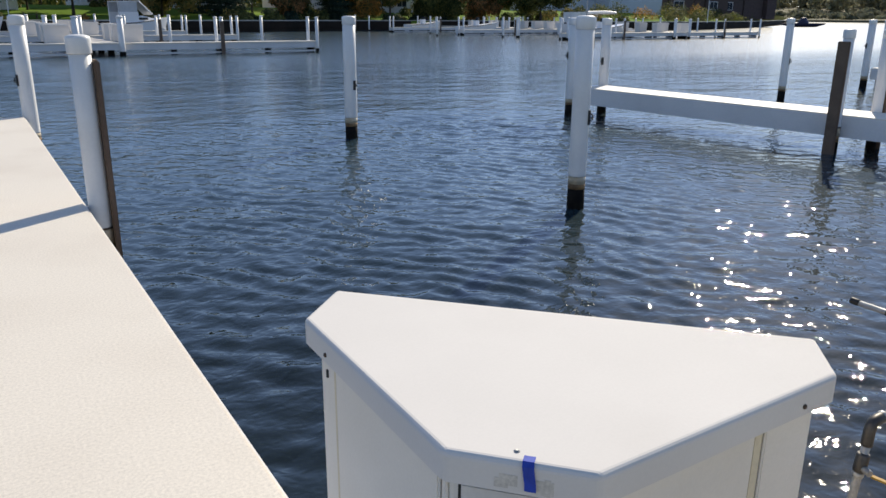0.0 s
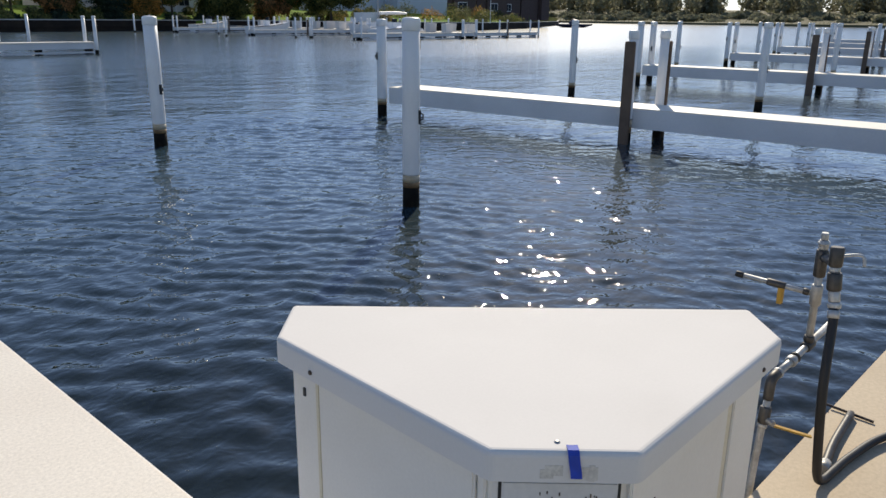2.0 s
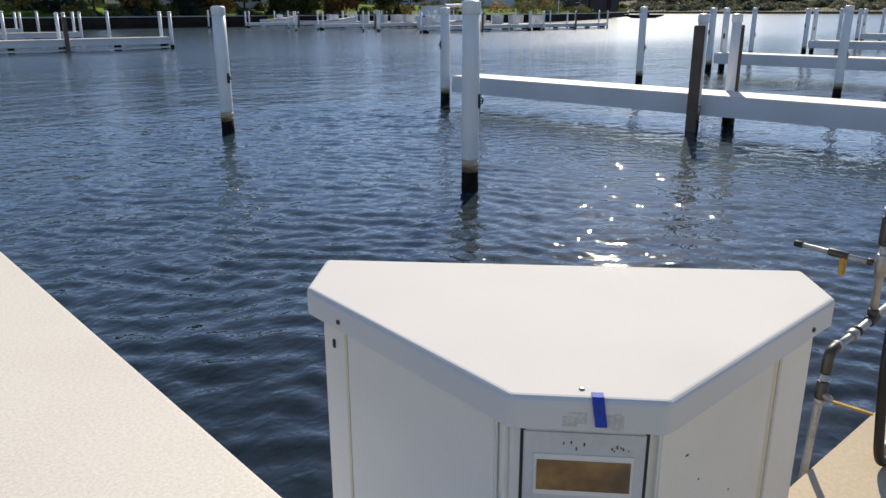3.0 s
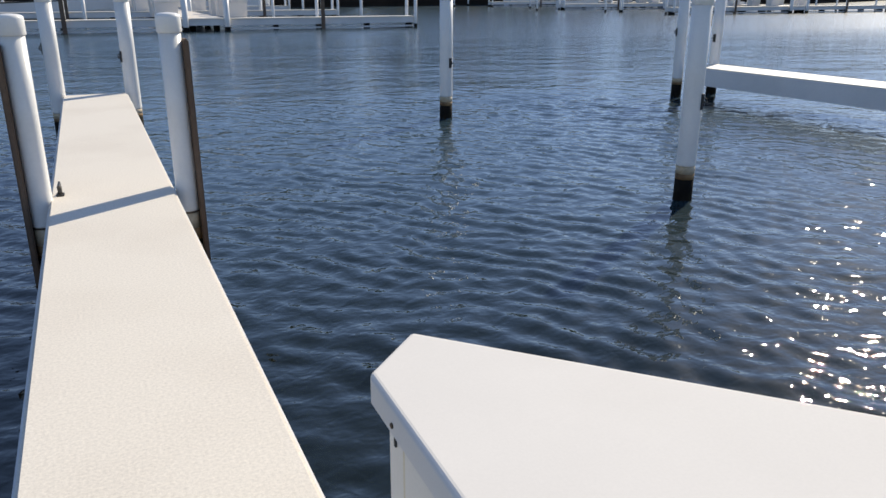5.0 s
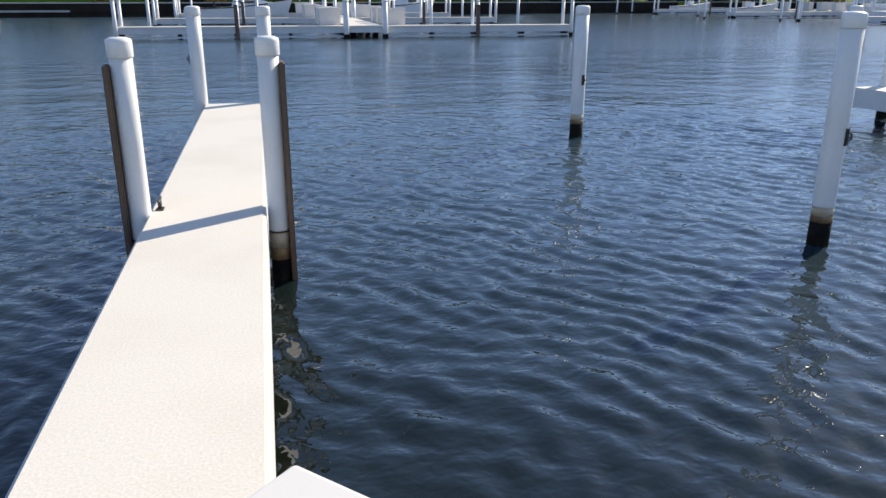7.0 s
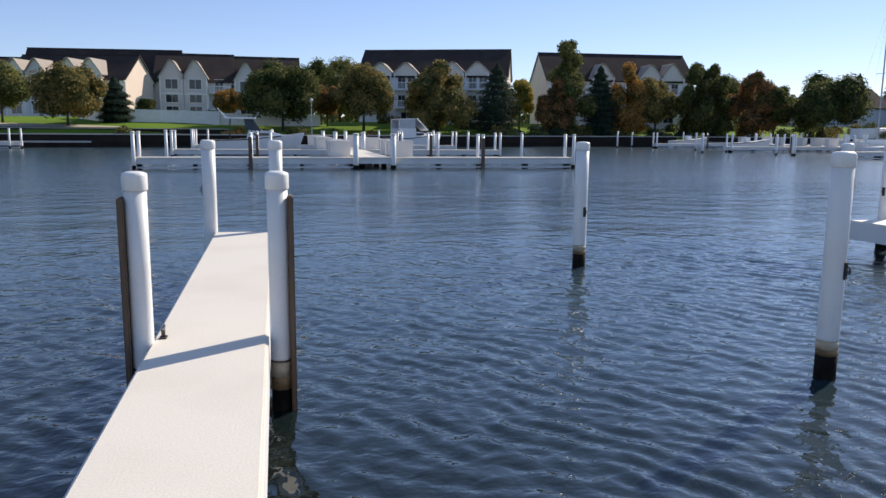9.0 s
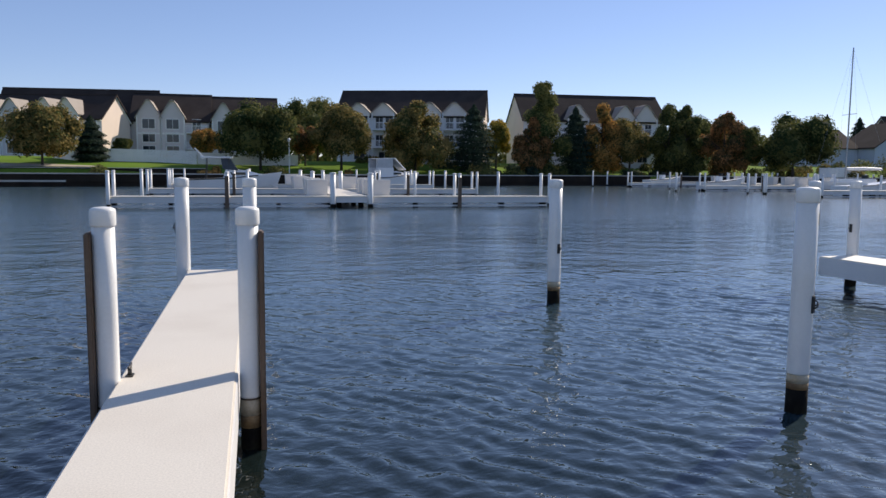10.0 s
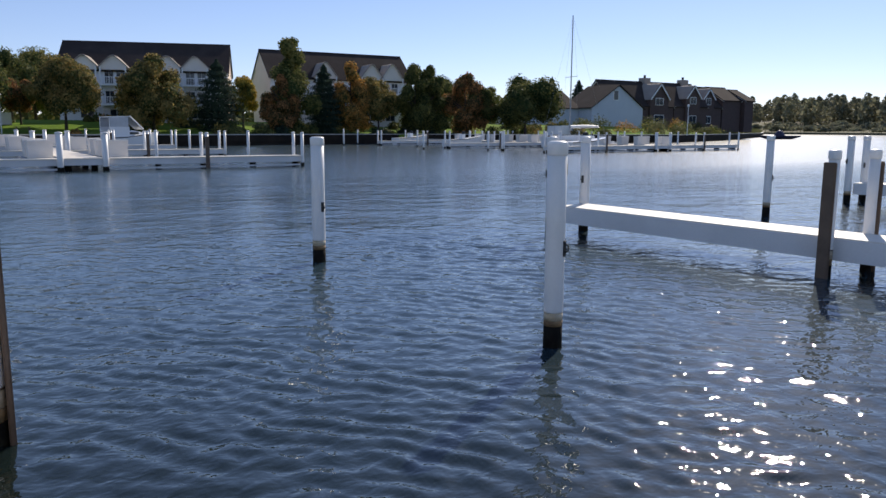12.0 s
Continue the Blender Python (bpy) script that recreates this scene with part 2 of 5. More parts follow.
LEAF = {
    "dark": leaf_material("dark_green_leaves", (0.039, 0.065, 0.023), (0.189, 0.182, 0.058)),
    "green": leaf_material("green_leaves", (0.072, 0.104, 0.034), (0.286, 0.260, 0.085)),
    "autumn": leaf_material("autumn_leaves", (0.104, 0.111, 0.039), (0.650, 0.338, 0.098)),
    "red": leaf_material("red_brown_leaves", (0.078, 0.081, 0.034), (0.494, 0.240, 0.098)),
    "olive": leaf_material("olive_leaves", (0.078, 0.098, 0.034), (0.390, 0.280, 0.098)),
    "yellow": leaf_material("yellow_leaves", (0.143, 0.156, 0.039), (0.650, 0.442, 0.085)),
    "spruce": leaf_material("spruce_needles", (0.021, 0.039, 0.029), (0.065, 0.094, 0.060)),
    "tan": leaf_material("tan_reeds", (0.105, 0.119, 0.049), (0.182, 0.168, 0.077)),
    # distance haze is put into this colour, paler than real foliage
    "wood": leaf_material("far_wood_hazed_leaves", (0.25, 0.26, 0.17), (0.33, 0.31, 0.21), 0.6),
}


# ---- mesh helpers ----
def mesh_of(name, bm, mat, smooth=False):
    me = bpy.data.meshes.new(name)
    bmesh.ops.recalc_face_normals(bm, faces=bm.faces)
    bm.to_mesh(me)
    bm.free()
    if mat:
        me.materials.append(mat)
    if smooth:
        for p in me.polygons:
            p.use_smooth = len(p.vertices) <= 4
    return me


def part(name, bm, mat, parent=None, label="", smooth=False, at=None):
    ob = new(name, mesh_of(name, bm, mat, smooth))
    if parent:
        ob.parent = parent
    if at:
        ob.location = at
    if label:
        ob["label"] = label
    return ob


def thing(name, label, category, at=(0, 0, 0), group="", kind="", turn=0.0):
    e = new(name)
    e.empty_display_size = 0.2
    e.location = at
    e.rotation_euler = (0, 0, radians(turn))
    return tagged(e, label, category, group, kind)


def add_box(bm, x0, x1, y0, y1, z0, z1, bevel=0.0):
    vs = [bm.verts.new((x, y, z)) for x in (x0, x1) for y in (y0, y1) for z in (z0, z1)]
    fs = [bm.faces.new([vs[i] for i in q]) for q in ((0, 1, 3, 2), (4, 6, 7, 5), (0, 4, 5, 1), (2, 3, 7, 6), (0, 2, 6, 4), (1, 5, 7, 3))]
    if bevel:
        es = list({e for f in fs for e in f.edges})
        bmesh.ops.bevel(bm, geom=es, offset=bevel, segments=2, affect="EDGES")
    return bm


def box(x0, x1, y0, y1, z0, z1, bevel=0.0):
    return add_box(bmesh.new(), x0, x1, y0, y1, z0, z1, bevel)


def add_lathe(bm, rings, seg=20, x=0.0, y=0.0):
    """rings: (radius, z) from the bottom to the top; closed at both ends."""
    loops = []
    for r, z in rings:
        loops.append([bm.verts.new((x + r * math.cos(2 * math.pi * i / seg), y + r * math.sin(2 * math.pi * i / seg), z)) for i in range(seg)])
    for a, b in zip(loops, loops[1:]):
        for i in range(seg):
            bm.faces.new((a[i], a[(i + 1) % seg], b[(i + 1) % seg], b[i]))
    bm.faces.new(loops[0][::-1])
    bm.faces.new(loops[-1])
    return bm


def lathe(rings, seg=20, x=0.0, y=0.0):
    return add_lathe(bmesh.new(), rings, seg, x, y)


def add_tube(bm, pts, r, seg=10):
    """A round tube along points; r: one radius or one for each point."""
    pts = [Vector(p) for p in pts]
    rs = r if isinstance(r, (list, tuple)) else [r] * len(pts)
    loops, side = [], None
    for i, p in enumerate(pts):
        d = (pts[min(i + 1, len(pts) - 1)] - pts[max(i - 1, 0)]).normalized()
        if side is None:
            side = d.orthogonal().normalized()
        side = (side - d * side.dot(d)).normalized()
        up = d.cross(side)
        loops.append([bm.verts.new(p + rs[i] * (math.cos(2 * math.pi * k / seg) * side + math.sin(2 * math.pi * k / seg) * up)) for k in range(seg)])
    for a, b in zip(loops, loops[1:]):
        for k in range(seg):
            bm.faces.new((a[k], a[(k + 1) % seg], b[(k + 1) % seg], b[k]))
    bm.faces.new(loops[0][::-1])
    bm.faces.new(loops[-1])
    return bm


def tube(pts, r, seg=10):
    return add_tube(bmesh.new(), pts, r, seg)


def curve_points(pts, n=6):
    """Smooth points through the given ones."""
    pts = [Vector(p) for p in pts]
    out = []
    for i in range(len(pts) - 1):
        a, b, c, d = pts[max(i - 1, 0)], pts[i], pts[i + 1], pts[min(i + 2, len(pts) - 1)]
        for k in range(n):
            t = k / n
            out.append(0.5 * ((2 * b) + (c - a) * t + (2 * a - 5 * b + 4 * c - d) * t * t + (3 * b - a - 3 * c + d) * t ** 3))
    return out + [pts[-1]]


def add_prism(bm, outline, z0, z1):
    """An upright prism over an outline of (x, y)."""
    a = [bm.verts.new((x, y, z0)) for x, y in outline]
    b = [bm.verts.new((x, y, z1)) for x, y in outline]
    n = len(a)
    for i in range(n):
        bm.faces.new((a[i], a[(i + 1) % n], b[(i + 1) % n], b[i]))
    bm.faces.new(a[::-1])
    bm.faces.new(b)
    return bm


def add_slab(bm, quad, thick):
    """A sheet of thickness thick below the four points."""
    q = [Vector(p) for p in quad]
    nn = (q[1] - q[0]).cross(q[3] - q[0]).normalized()
    if nn.z < 0:
        nn = -nn
    a = [bm.verts.new(p) for p in q]
    b = [bm.verts.new(p - nn * thick) for p in q]
    for i in range(4):
        bm.faces.new((a[i], a[(i + 1) % 4], b[(i + 1) % 4], b[i]))
    bm.faces.new(a)
    bm.faces.new(b[::-1])
    return bm


def inset_outline(pts, d):
    """The outline (anticlockwise) moved inwards by d."""
    out, n = [], len(pts)
    for i in range(n):
        p0, p1, p2 = Vector(pts[i - 1]), Vector(pts[i]), Vector(pts[(i + 1) % n])
        e1, e2 = (p1 - p0).normalized(), (p2 - p1).normalized()
        n1, n2 = Vector((-e1.y, e1.x)), Vector((-e2.y, e2.x))
        bis = (n1 + n2).normalized()
        out.append(tuple(p1 + bis * (d / max(0.2, bis.dot(n1)))))
    return out


# ---- water ----
def spaced(lo, hi, step, far_lo, far_hi, grow):
    mid = list(np.arange(lo, hi, step))
    up, s, v = [], step, mid[-1]
    while v < far_hi:
        s *= grow
        v += s
        up.append(v)
    dn, s, v = [], step, lo
    while v > far_lo:
        s *= grow
        v -= s
        dn.append(v)
    return np.array(dn[::-1] + mid + up)


def build_water():
    xs = spaced(-2.4, 9.0, 0.040, -1500, 2500, 1.03)
    ys = spaced(-0.7, 13.0, 0.040, -60, 2500, 1.03)
    X, Y = np.meshgrid(xs, ys)
    step = np.maximum(*np.meshgrid(np.gradient(xs), np.gradient(ys)))
    rng = np.random.RandomState(5)
    Z = np.zeros_like(X)
    warp = 0.16 * np.sin(1.3 * X + 0.7 * Y) + 0.12 * np.sin(-1.1 * X + 1.9 * Y + 1.0) + 0.05 * np.sin(3.1 * X - 2.3 * Y)
    for k in range(44):
        lam = 0.11 * (1.1 / 0.11) ** (k / 43.0)
        az = radians(56 + rng.normal(0, 30 + 14 * (k % 3)))
        kk = 2 * math.pi / lam
        slope = 0.046 * math.exp(-(math.log(lam / 0.27) / 0.55) ** 2) + 0.0035
        fade = np.clip(1.8 - step * 5.0 / lam, 0, 1)
        Z += fade * slope / kk * np.sin(kk * (math.sin(az) * X + math.cos(az) * Y + warp * 0.6) + rng.uniform(0, 6.28))
    gust = 0.85 + 0.30 * np.sin(0.45 * X + 0.8) * np.sin(0.38 * Y + 0.3)
    Z *= gust
    ny, nx = X.shape
    co = np.stack([X, Y, Z + WATER_Z], -1).reshape(-1, 3)
    i = (np.arange(ny - 1)[:, None] * nx + np.arange(nx - 1)[None, :]).ravel()
    faces = np.stack([i, i + 1, i + nx + 1, i + nx], -1)
    me = bpy.data.meshes.new("water")
    me.vertices.add(len(co))
    me.vertices.foreach_set("co", co.ravel())
    me.loops.add(faces.size)
    me.loops.foreach_set("vertex_index", faces.ravel().astype(np.int32))
    me.polygons.add(len(faces))
    me.polygons.foreach_set("loop_start", np.arange(0, faces.size, 4, dtype=np.int32))
    me.polygons.foreach_set("use_smooth", np.ones(len(faces), dtype=bool))
    me.update()
    me.validate()
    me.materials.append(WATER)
    tagged(new("water", me), "dark blue rippled harbour water", "water", kind="structure")


build_water()


# ---- land ----
SHORE = [(-400, 62), (-80, 84), (-20, 91), (30, 100), (62, 109), (96, 99), (115, 98), (150, 114), (240, 168), (430, 300), (1400, 960)]


def shore_y(x):
    for (x0, y0), (x1, y1) in zip(SHORE, SHORE[1:]):
        if x0 <= x <= x1:
            return y0 + (y1 - y0) * (x - x0) / (x1 - x0)
    return SHORE[0][1] if x < SHORE[0][0] else SHORE[-1][1]


def land_z(x, y):
    d = max(0.0, y - shore_y(x))
    k = min(1.0, d / 24.0)
    # the western lawn stands on a second, low retaining wall
    west = min(1.0, max(0.0, (-4.5 - x) / 3.0)) * min(1.0, max(0.0, (d - 2.3) / 0.5)) * (1.0 - 0.6 * k)
    return 0.75 + 1.9 * k * k * (3 - 2 * k) + 0.62 * west


def build_land():
    bm = bmesh.new()
    xs = [-2500, -1200, -700, -400] + list(np.arange(-300, 320, 6.0)) + [360, 420, 500, 620, 800, 1100, 1400, 2500]
    offs = [0, 0.01, 2.3, 2.8, 5, 8, 12, 16, 20, 24, 30, 45, 80, 160, 400, 1000, 2600]
    grid = []
    for x in xs:
        col = []
        for k, o in enumerate(offs):
            y = shore_y(x) + o
            z = -3.0 if k == 0 else land_z(x, y) + (0.12 * noise.noise((x * 0.08, y * 0.08, 0)) if 4 < k < 13 else 0)
            col.append(bm.verts.new((x, y, z)))
        grid.append(col)
    for a, b in zip(grid, grid[1:]):
        for k in range(len(offs) - 1):
            bm.faces.new((a[k], b[k], b[k + 1], a[k + 1]))
    part("ground", bm, GRASS, smooth=True)
    tagged(bpy.data.objects["ground"], "green mown lawn rising from the seawall", "lawn", kind="structure")


build_land()


def bank_z(x):
    k = min(1.0, max(0.0, (x - 430) / 90.0))
    return 0.5 + 8.0 * k * k * (3 - 2 * k)


def build_far_bank():
    bm = bmesh.new()
    offs = [430, 430.01, 436, 450, 470, 490, 520, 600, 900, 2500]
    rows = []
    for y in [-2500, -1200, -600] + list(range(-400, 900, 20)):
        rows.append([bm.verts.new((x, y, -3.0 if k == 0 else bank_z(x) + 1.2 * noise.noise((x * 0.02, y * 0.02, 3)) * (k > 2))) for k, x in enumerate(offs)])
    for a, b in zip(rows, rows[1:]):
        for k in range(len(offs) - 1):
            bm.faces.new((a[k], a[k + 1], b[k + 1], b[k]))
    tagged(part("ground_far_bank", bm, BANK, smooth=True), "grassy bank closing the far end of the harbour", "bank", kind="structure")


build_far_bank()


def build_seawall():
    pts = [(x, shore_y(x)) for x in (-400, -80, -20, 30, 62, 96, 115, 150, 240, 430)]
    for k, ((x0, y0), (x1, y1)) in enumerate(zip(pts, pts[1:])):
        d = Vector((x1 - x0, y1 - y0))
        ln, a = d.length, math.atan2(d.y, d.x)
        root = thing("seawall", "dark timber seawall with a pale coping", "seawall", (x0, y0, 0), kind="structure")
        root.rotation_euler = (0, 0, a)
        part("wall_face", box(0, ln, -0.35, 0.12, -2.5, 0.72), SEAWALL, root)
        part("coping", box(-0.1, ln + 0.1, -0.45, 0.3, 0.72, 0.84), COPING, root)
        part("waler", box(0, ln, -0.5, -0.352, -0.15, 0.05), COPING if k < 2 else SEAWALL, root)


build_seawall()


def build_retaining_wall():
    """The low timber wall that holds the western lawn above the seawall's walk."""
    a, b = Vector((-58.0, shore_y(-58.0) + 2.25, 0)), Vector((-5.5, shore_y(-5.5) + 2.25, 0))
    d = b - a
    root = thing("retaining_wall", "low dark timber retaining wall with a pale cap", "wall", a, kind="structure")
    root.rotation_euler = (0, 0, math.atan2(d.y, d.x))
    n = 20
    for k in range(n):
        part("wall_panel", box(d.length * k / n + 0.01, d.length * (k + 1) / n - 0.01, -0.12, 0.10, 0.4, 1.38), SEAWALL, root)
        part("wall_cap", box(d.length * k / n + 0.004, d.length * (k + 1) / n - 0.004, -0.2, 0.2, 1.382, 1.46, 0.01), COPING, root, "pale wall cap")


build_retaining_wall()


def build_sand():
    bm = bmesh.new()
    rows = []
    for i in range(26):
        x = -62 + i * 1.8
        y = shore_y(x)
        w = 6.5 * math.sin(math.pi * (i + 0.5) / 26) ** 0.5
        rows.append([bm.verts.new((x, y + 2.9 + w * f, land_z(x, y + 2.9 + w * f) + 0.14)) for f in (0, 0.25, 0.5, 0.75, 1)])
    for a, b in zip(rows, rows[1:]):
        for k in range(4):
            bm.faces.new((a[k], b[k], b[k + 1], a[k + 1]))
    tagged(part("sand_strip", bm, SAND, smooth=True), "pale sand strip along the seawall", "beach", kind="structure")


build_sand()


# ---- our side: quay, finger piers, piles ----
QUAY_Y = -0.47


def build_quay():
    quay = thing("quay", "tan concrete quay walkway with a straight edge", "quay", kind="structure")
    for k in range(22):
        x0 = -31.0 + 6.0 * k
        part("slab", box(x0 + 0.004, x0 + 5.996, -4.2, QUAY_Y, -0.42, 0.0, 0.008), DOCK, quay)
    part("footing", box(-31, 101, -4.2, QUAY_Y - 0.08, -2.6, -0.43), SEAWALL, quay)
    back = bmesh.new()
    add_box(back, -900, 900, -1200, -4.22, -2.5, -0.03)
    tagged(part("shore_lawn", back, GRASS), "plain lawn behind the quay", "lawn", kind="structure")


build_quay()


def build_pier(dx=0.0, dy=0.0, turn=0.0, y_end=12.12):
    pier = thing("finger_pier", "narrow cream concrete finger pier over the water", "pier", (dx, dy, 0), "finger piers", turn=turn)
    start = QUAY_Y + 0.004 - dy + 0.02 * turn
    part("deck", box(-0.935, -0.016, start, y_end, -0.36, 0.0, 0.014), PIER, pier)
    for s, name in ((-0.935, "fascia"), (-0.016, "fascia")):
        part(name, box(s - 0.011, s + 0.011, start + 0.002, y_end - 0.01, -0.37, -0.022, 0.003), BEAM, pier, "white fascia board")
    part("end_cap", box(-0.91, -0.035, y_end + 0.002, y_end + 0.03, -0.33, -0.03, 0.004), BEAM, pier, "pale end board")
    for y in (0.6,):
        for x in (-0.78, -0.2):
            part("leg", lathe([(0.09, -2.4), (0.09, -0.362)], 12, x, y), WET, pier)
    return pier


build_pier()


def build_pile(x, y, top, white_to=-0.27, rust_to=-0.40, fender=0, r=0.103, label="", bracket=None, plate=False, lean=(0, 0), name="mooring_pile", group="mooring piles"):
    """A piling in a white sleeve; fender: the side (+1 or -1 in x) that carries a timber strip."""
    root = thing(name, label or "white sleeved mooring pile with a cap and wet black foot", "pile", (x, y, WATER_Z), group)
    root.rotation_euler = (radians(lean[0]), radians(lean[1]), 0)
    b = -WATER_Z
    c = 1.13 if fender else 1.06
    part("sleeve", lathe([(r, white_to + b), (r * 1.005, white_to + b + 0.02), (r * 0.995, (top + b) * 0.6), (r, top - 0.13 + b)], 24), SLEEVE, root, smooth=True)
    part("cap", lathe([(r * (c - 0.03), top - 0.150 + b), (r * c, top - 0.145 + b), (r * c, top - 0.036 + b), (r * (c - 0.05), top - 0.018 + b), (r * 0.72, top - 0.004 + b), (r * 0.2, top + b)], 24), CAP, root, "white moulded cap", smooth=True)
    mid = rust_to + (white_to - rust_to) * 0.42
    part("stained_band", lathe([(r * 0.985, mid + b), (r * 0.985, white_to + b)], 24), STAIN, root, "tan stained band", smooth=True)
    part("rust_band", lathe([(r * 0.985, rust_to + b), (r * 0.986, mid + b)], 24), RUSTY, root, "dark rusty band", smooth=True)
    part("wet_foot", lathe([(r * 0.98, -1.6), (r * 1.02, -0.1), (r * 0.99, 0.05), (r * 0.975, rust_to + b)], 24), WET, root, "wet black foot", smooth=True)
    if fender:
        f0, f1 = sorted((fender * (r - 0.004), fender * (r + 0.042)))
        part("fender_strip", box(f0, f1, -0.105, 0.105, -1.2, top - 0.2 + b, 0.012), FENDER, root, "weathered brown timber fender strip")
        part("joint_ring", lathe([(r * 1.02, white_to + b - 0.012), (r * 1.02, white_to + b + 0.004)], 24), RUST, root, "dark joint ring")
    if bracket is not None:
        ang, z = bracket
        ca, sa = math.cos(ang), math.sin(ang)
        bm = bmesh.new()
        add_box(bm, r - 0.003, r + 0.014, -0.028, 0.028, z + b - 0.085, z + b + 0.085, 0.003)
        add_tube(bm, [(r + 0.01, 0, z + b + 0.05), (r + 0.045, 0, z + b + 0.03), (r + 0.045, 0, z + b - 0.02), (r + 0.01, 0, z + b - 0.04)], 0.009, 8)
        add_tube(bm, [(r + 0.04, -0.035, z + b), (r + 0.04, 0.035, z + b)], 0.009, 8)
        bmesh.ops.rotate(bm, verts=bm.verts, cent=(0, 0, 0), matrix=Matrix.Rotation(ang, 3, "Z"))
        part("line_hook", bm, GASKET, root, "black iron line hook")
    if plate:
        bm = box(r - 0.001, r + 0.003, -0.03, 0.03, top - 0.36 + b, top - 0.24 + b)
        bmesh.ops.rotate(bm, verts=bm.verts, cent=(0, 0, 0), matrix=Matrix.Rotation(radians(-30), 3, "Z"))
        part("plate", bm, SPECK, root, "small grey plate")
    return root


def pier_piles(dx, dy, turn=0.0, left_y=5.38, right_y=5.45, end_y=12.22):
    """The four piles of a finger pier: two with fender strips halfway along, two at its outer corners."""
    c, k = math.cos(radians(turn)), math.sin(radians(turn))

    def at(u, v):
        return dx + u * c - v * k, dy + u * k + v * c

    lab = "white sleeved pier pile with a brown timber fender strip"
    build_pile(*at(0.092, right_y), 1.388, -0.215, -0.47, 1, r=0.086, label=lab, name="pier_pile", group="pier piles")
    build_pile(*at(-1.0, left_y), 1.392, -0.20, -0.45, -1, r=0.086, label=lab, name="pier_pile", group="pier piles")
    lab = "white sleeved pile at the pier's outer corner"
    build_pile(*at(-1.01, end_y), 1.525, r=0.112, label=lab, name="pier_pile", group="pier piles", bracket=(radians(160), 0.7))
    build_pile(*at(0.075, end_y), 1.525, r=0.112, label=lab, name="pier_pile", group="pier piles", bracket=(radians(200), 0.55))


# offset and turn of each finger pier, its length, and how far out its piles stand
PIERS = [
    (0, 0, 0, 12.12, 5.38, 5.45, 12.22), (13.1, 0.72, 4.5, 11.45, 5.38, 5.25, 11.6), (26.6, 1.7, 4.5, 11.4, 5.6, 5.6, 11.55),
    (40.5, 4.1, 4.5, 11.7, 5.4, 5.5, 11.86), (54.5, 6.9, 4.5, 11.7, 5.4, 5.5, 11.86), (68.5, 9.5, 4.5, 11.7, 5.4, 5.5, 11.86), (82.5, 12.0, 4.5, 11.7, 5.4, 5.5, 11.86),
]
for dx, dy, turn, length, left_y, right_y, end_y in PIERS:
    if dx:
        build_pier(dx, dy, turn, length)
    pier_piles(dx, dy, turn, left_y, right_y, end_y)
build_pile(5.337, 5.285, 1.565, rust_to=-0.42, bracket=(radians(-62), 0.43), plate=True, r=0.104)
build_pile(5.30, 11.535, 1.538, rust_to=-0.43, bracket=(radians(-75), 0.322), r=0.115)
for x, y in ((18.75, 12.0), (18.95, 6.4), (32.6, 15.6), (32.6, 8.8), (46.5, 17.4), (46.8, 11.0), (60.5, 20.0), (74.5, 22.0)):
    build_pile(x, y, 1.55, bracket=(radians(-70), 0.4))


def build_cleat():
    root = thing("dock_cleat", "small grey metal cleat on the pier edge", "cleat", (-0.862, 5.51, 0.0))
    part("cleat_base", box(-0.03, 0.03, -0.05, 0.05, 0.0, 0.012, 0.004), BRONZE, root)
    part("cleat_post", lathe([(0.022, 0.012), (0.016, 0.03), (0.02, 0.07)], 10), BRONZE, root, smooth=True)
    part("cleat_horn", tube([(0, -0.085, 0.088), (0, -0.04, 0.078), (0, 0.04, 0.078), (0, 0.085, 0.088)], [0.009, 0.014, 0.014, 0.009], 8), BRONZE, root, smooth=True)


build_cleat()

# ---- corner dock box ----
LID = [(-0.077, -0.437), (0.121, -0.652), (0.823, -0.655), (0.950, -0.515), (0.080, 0.398), (-0.074, 0.258)]


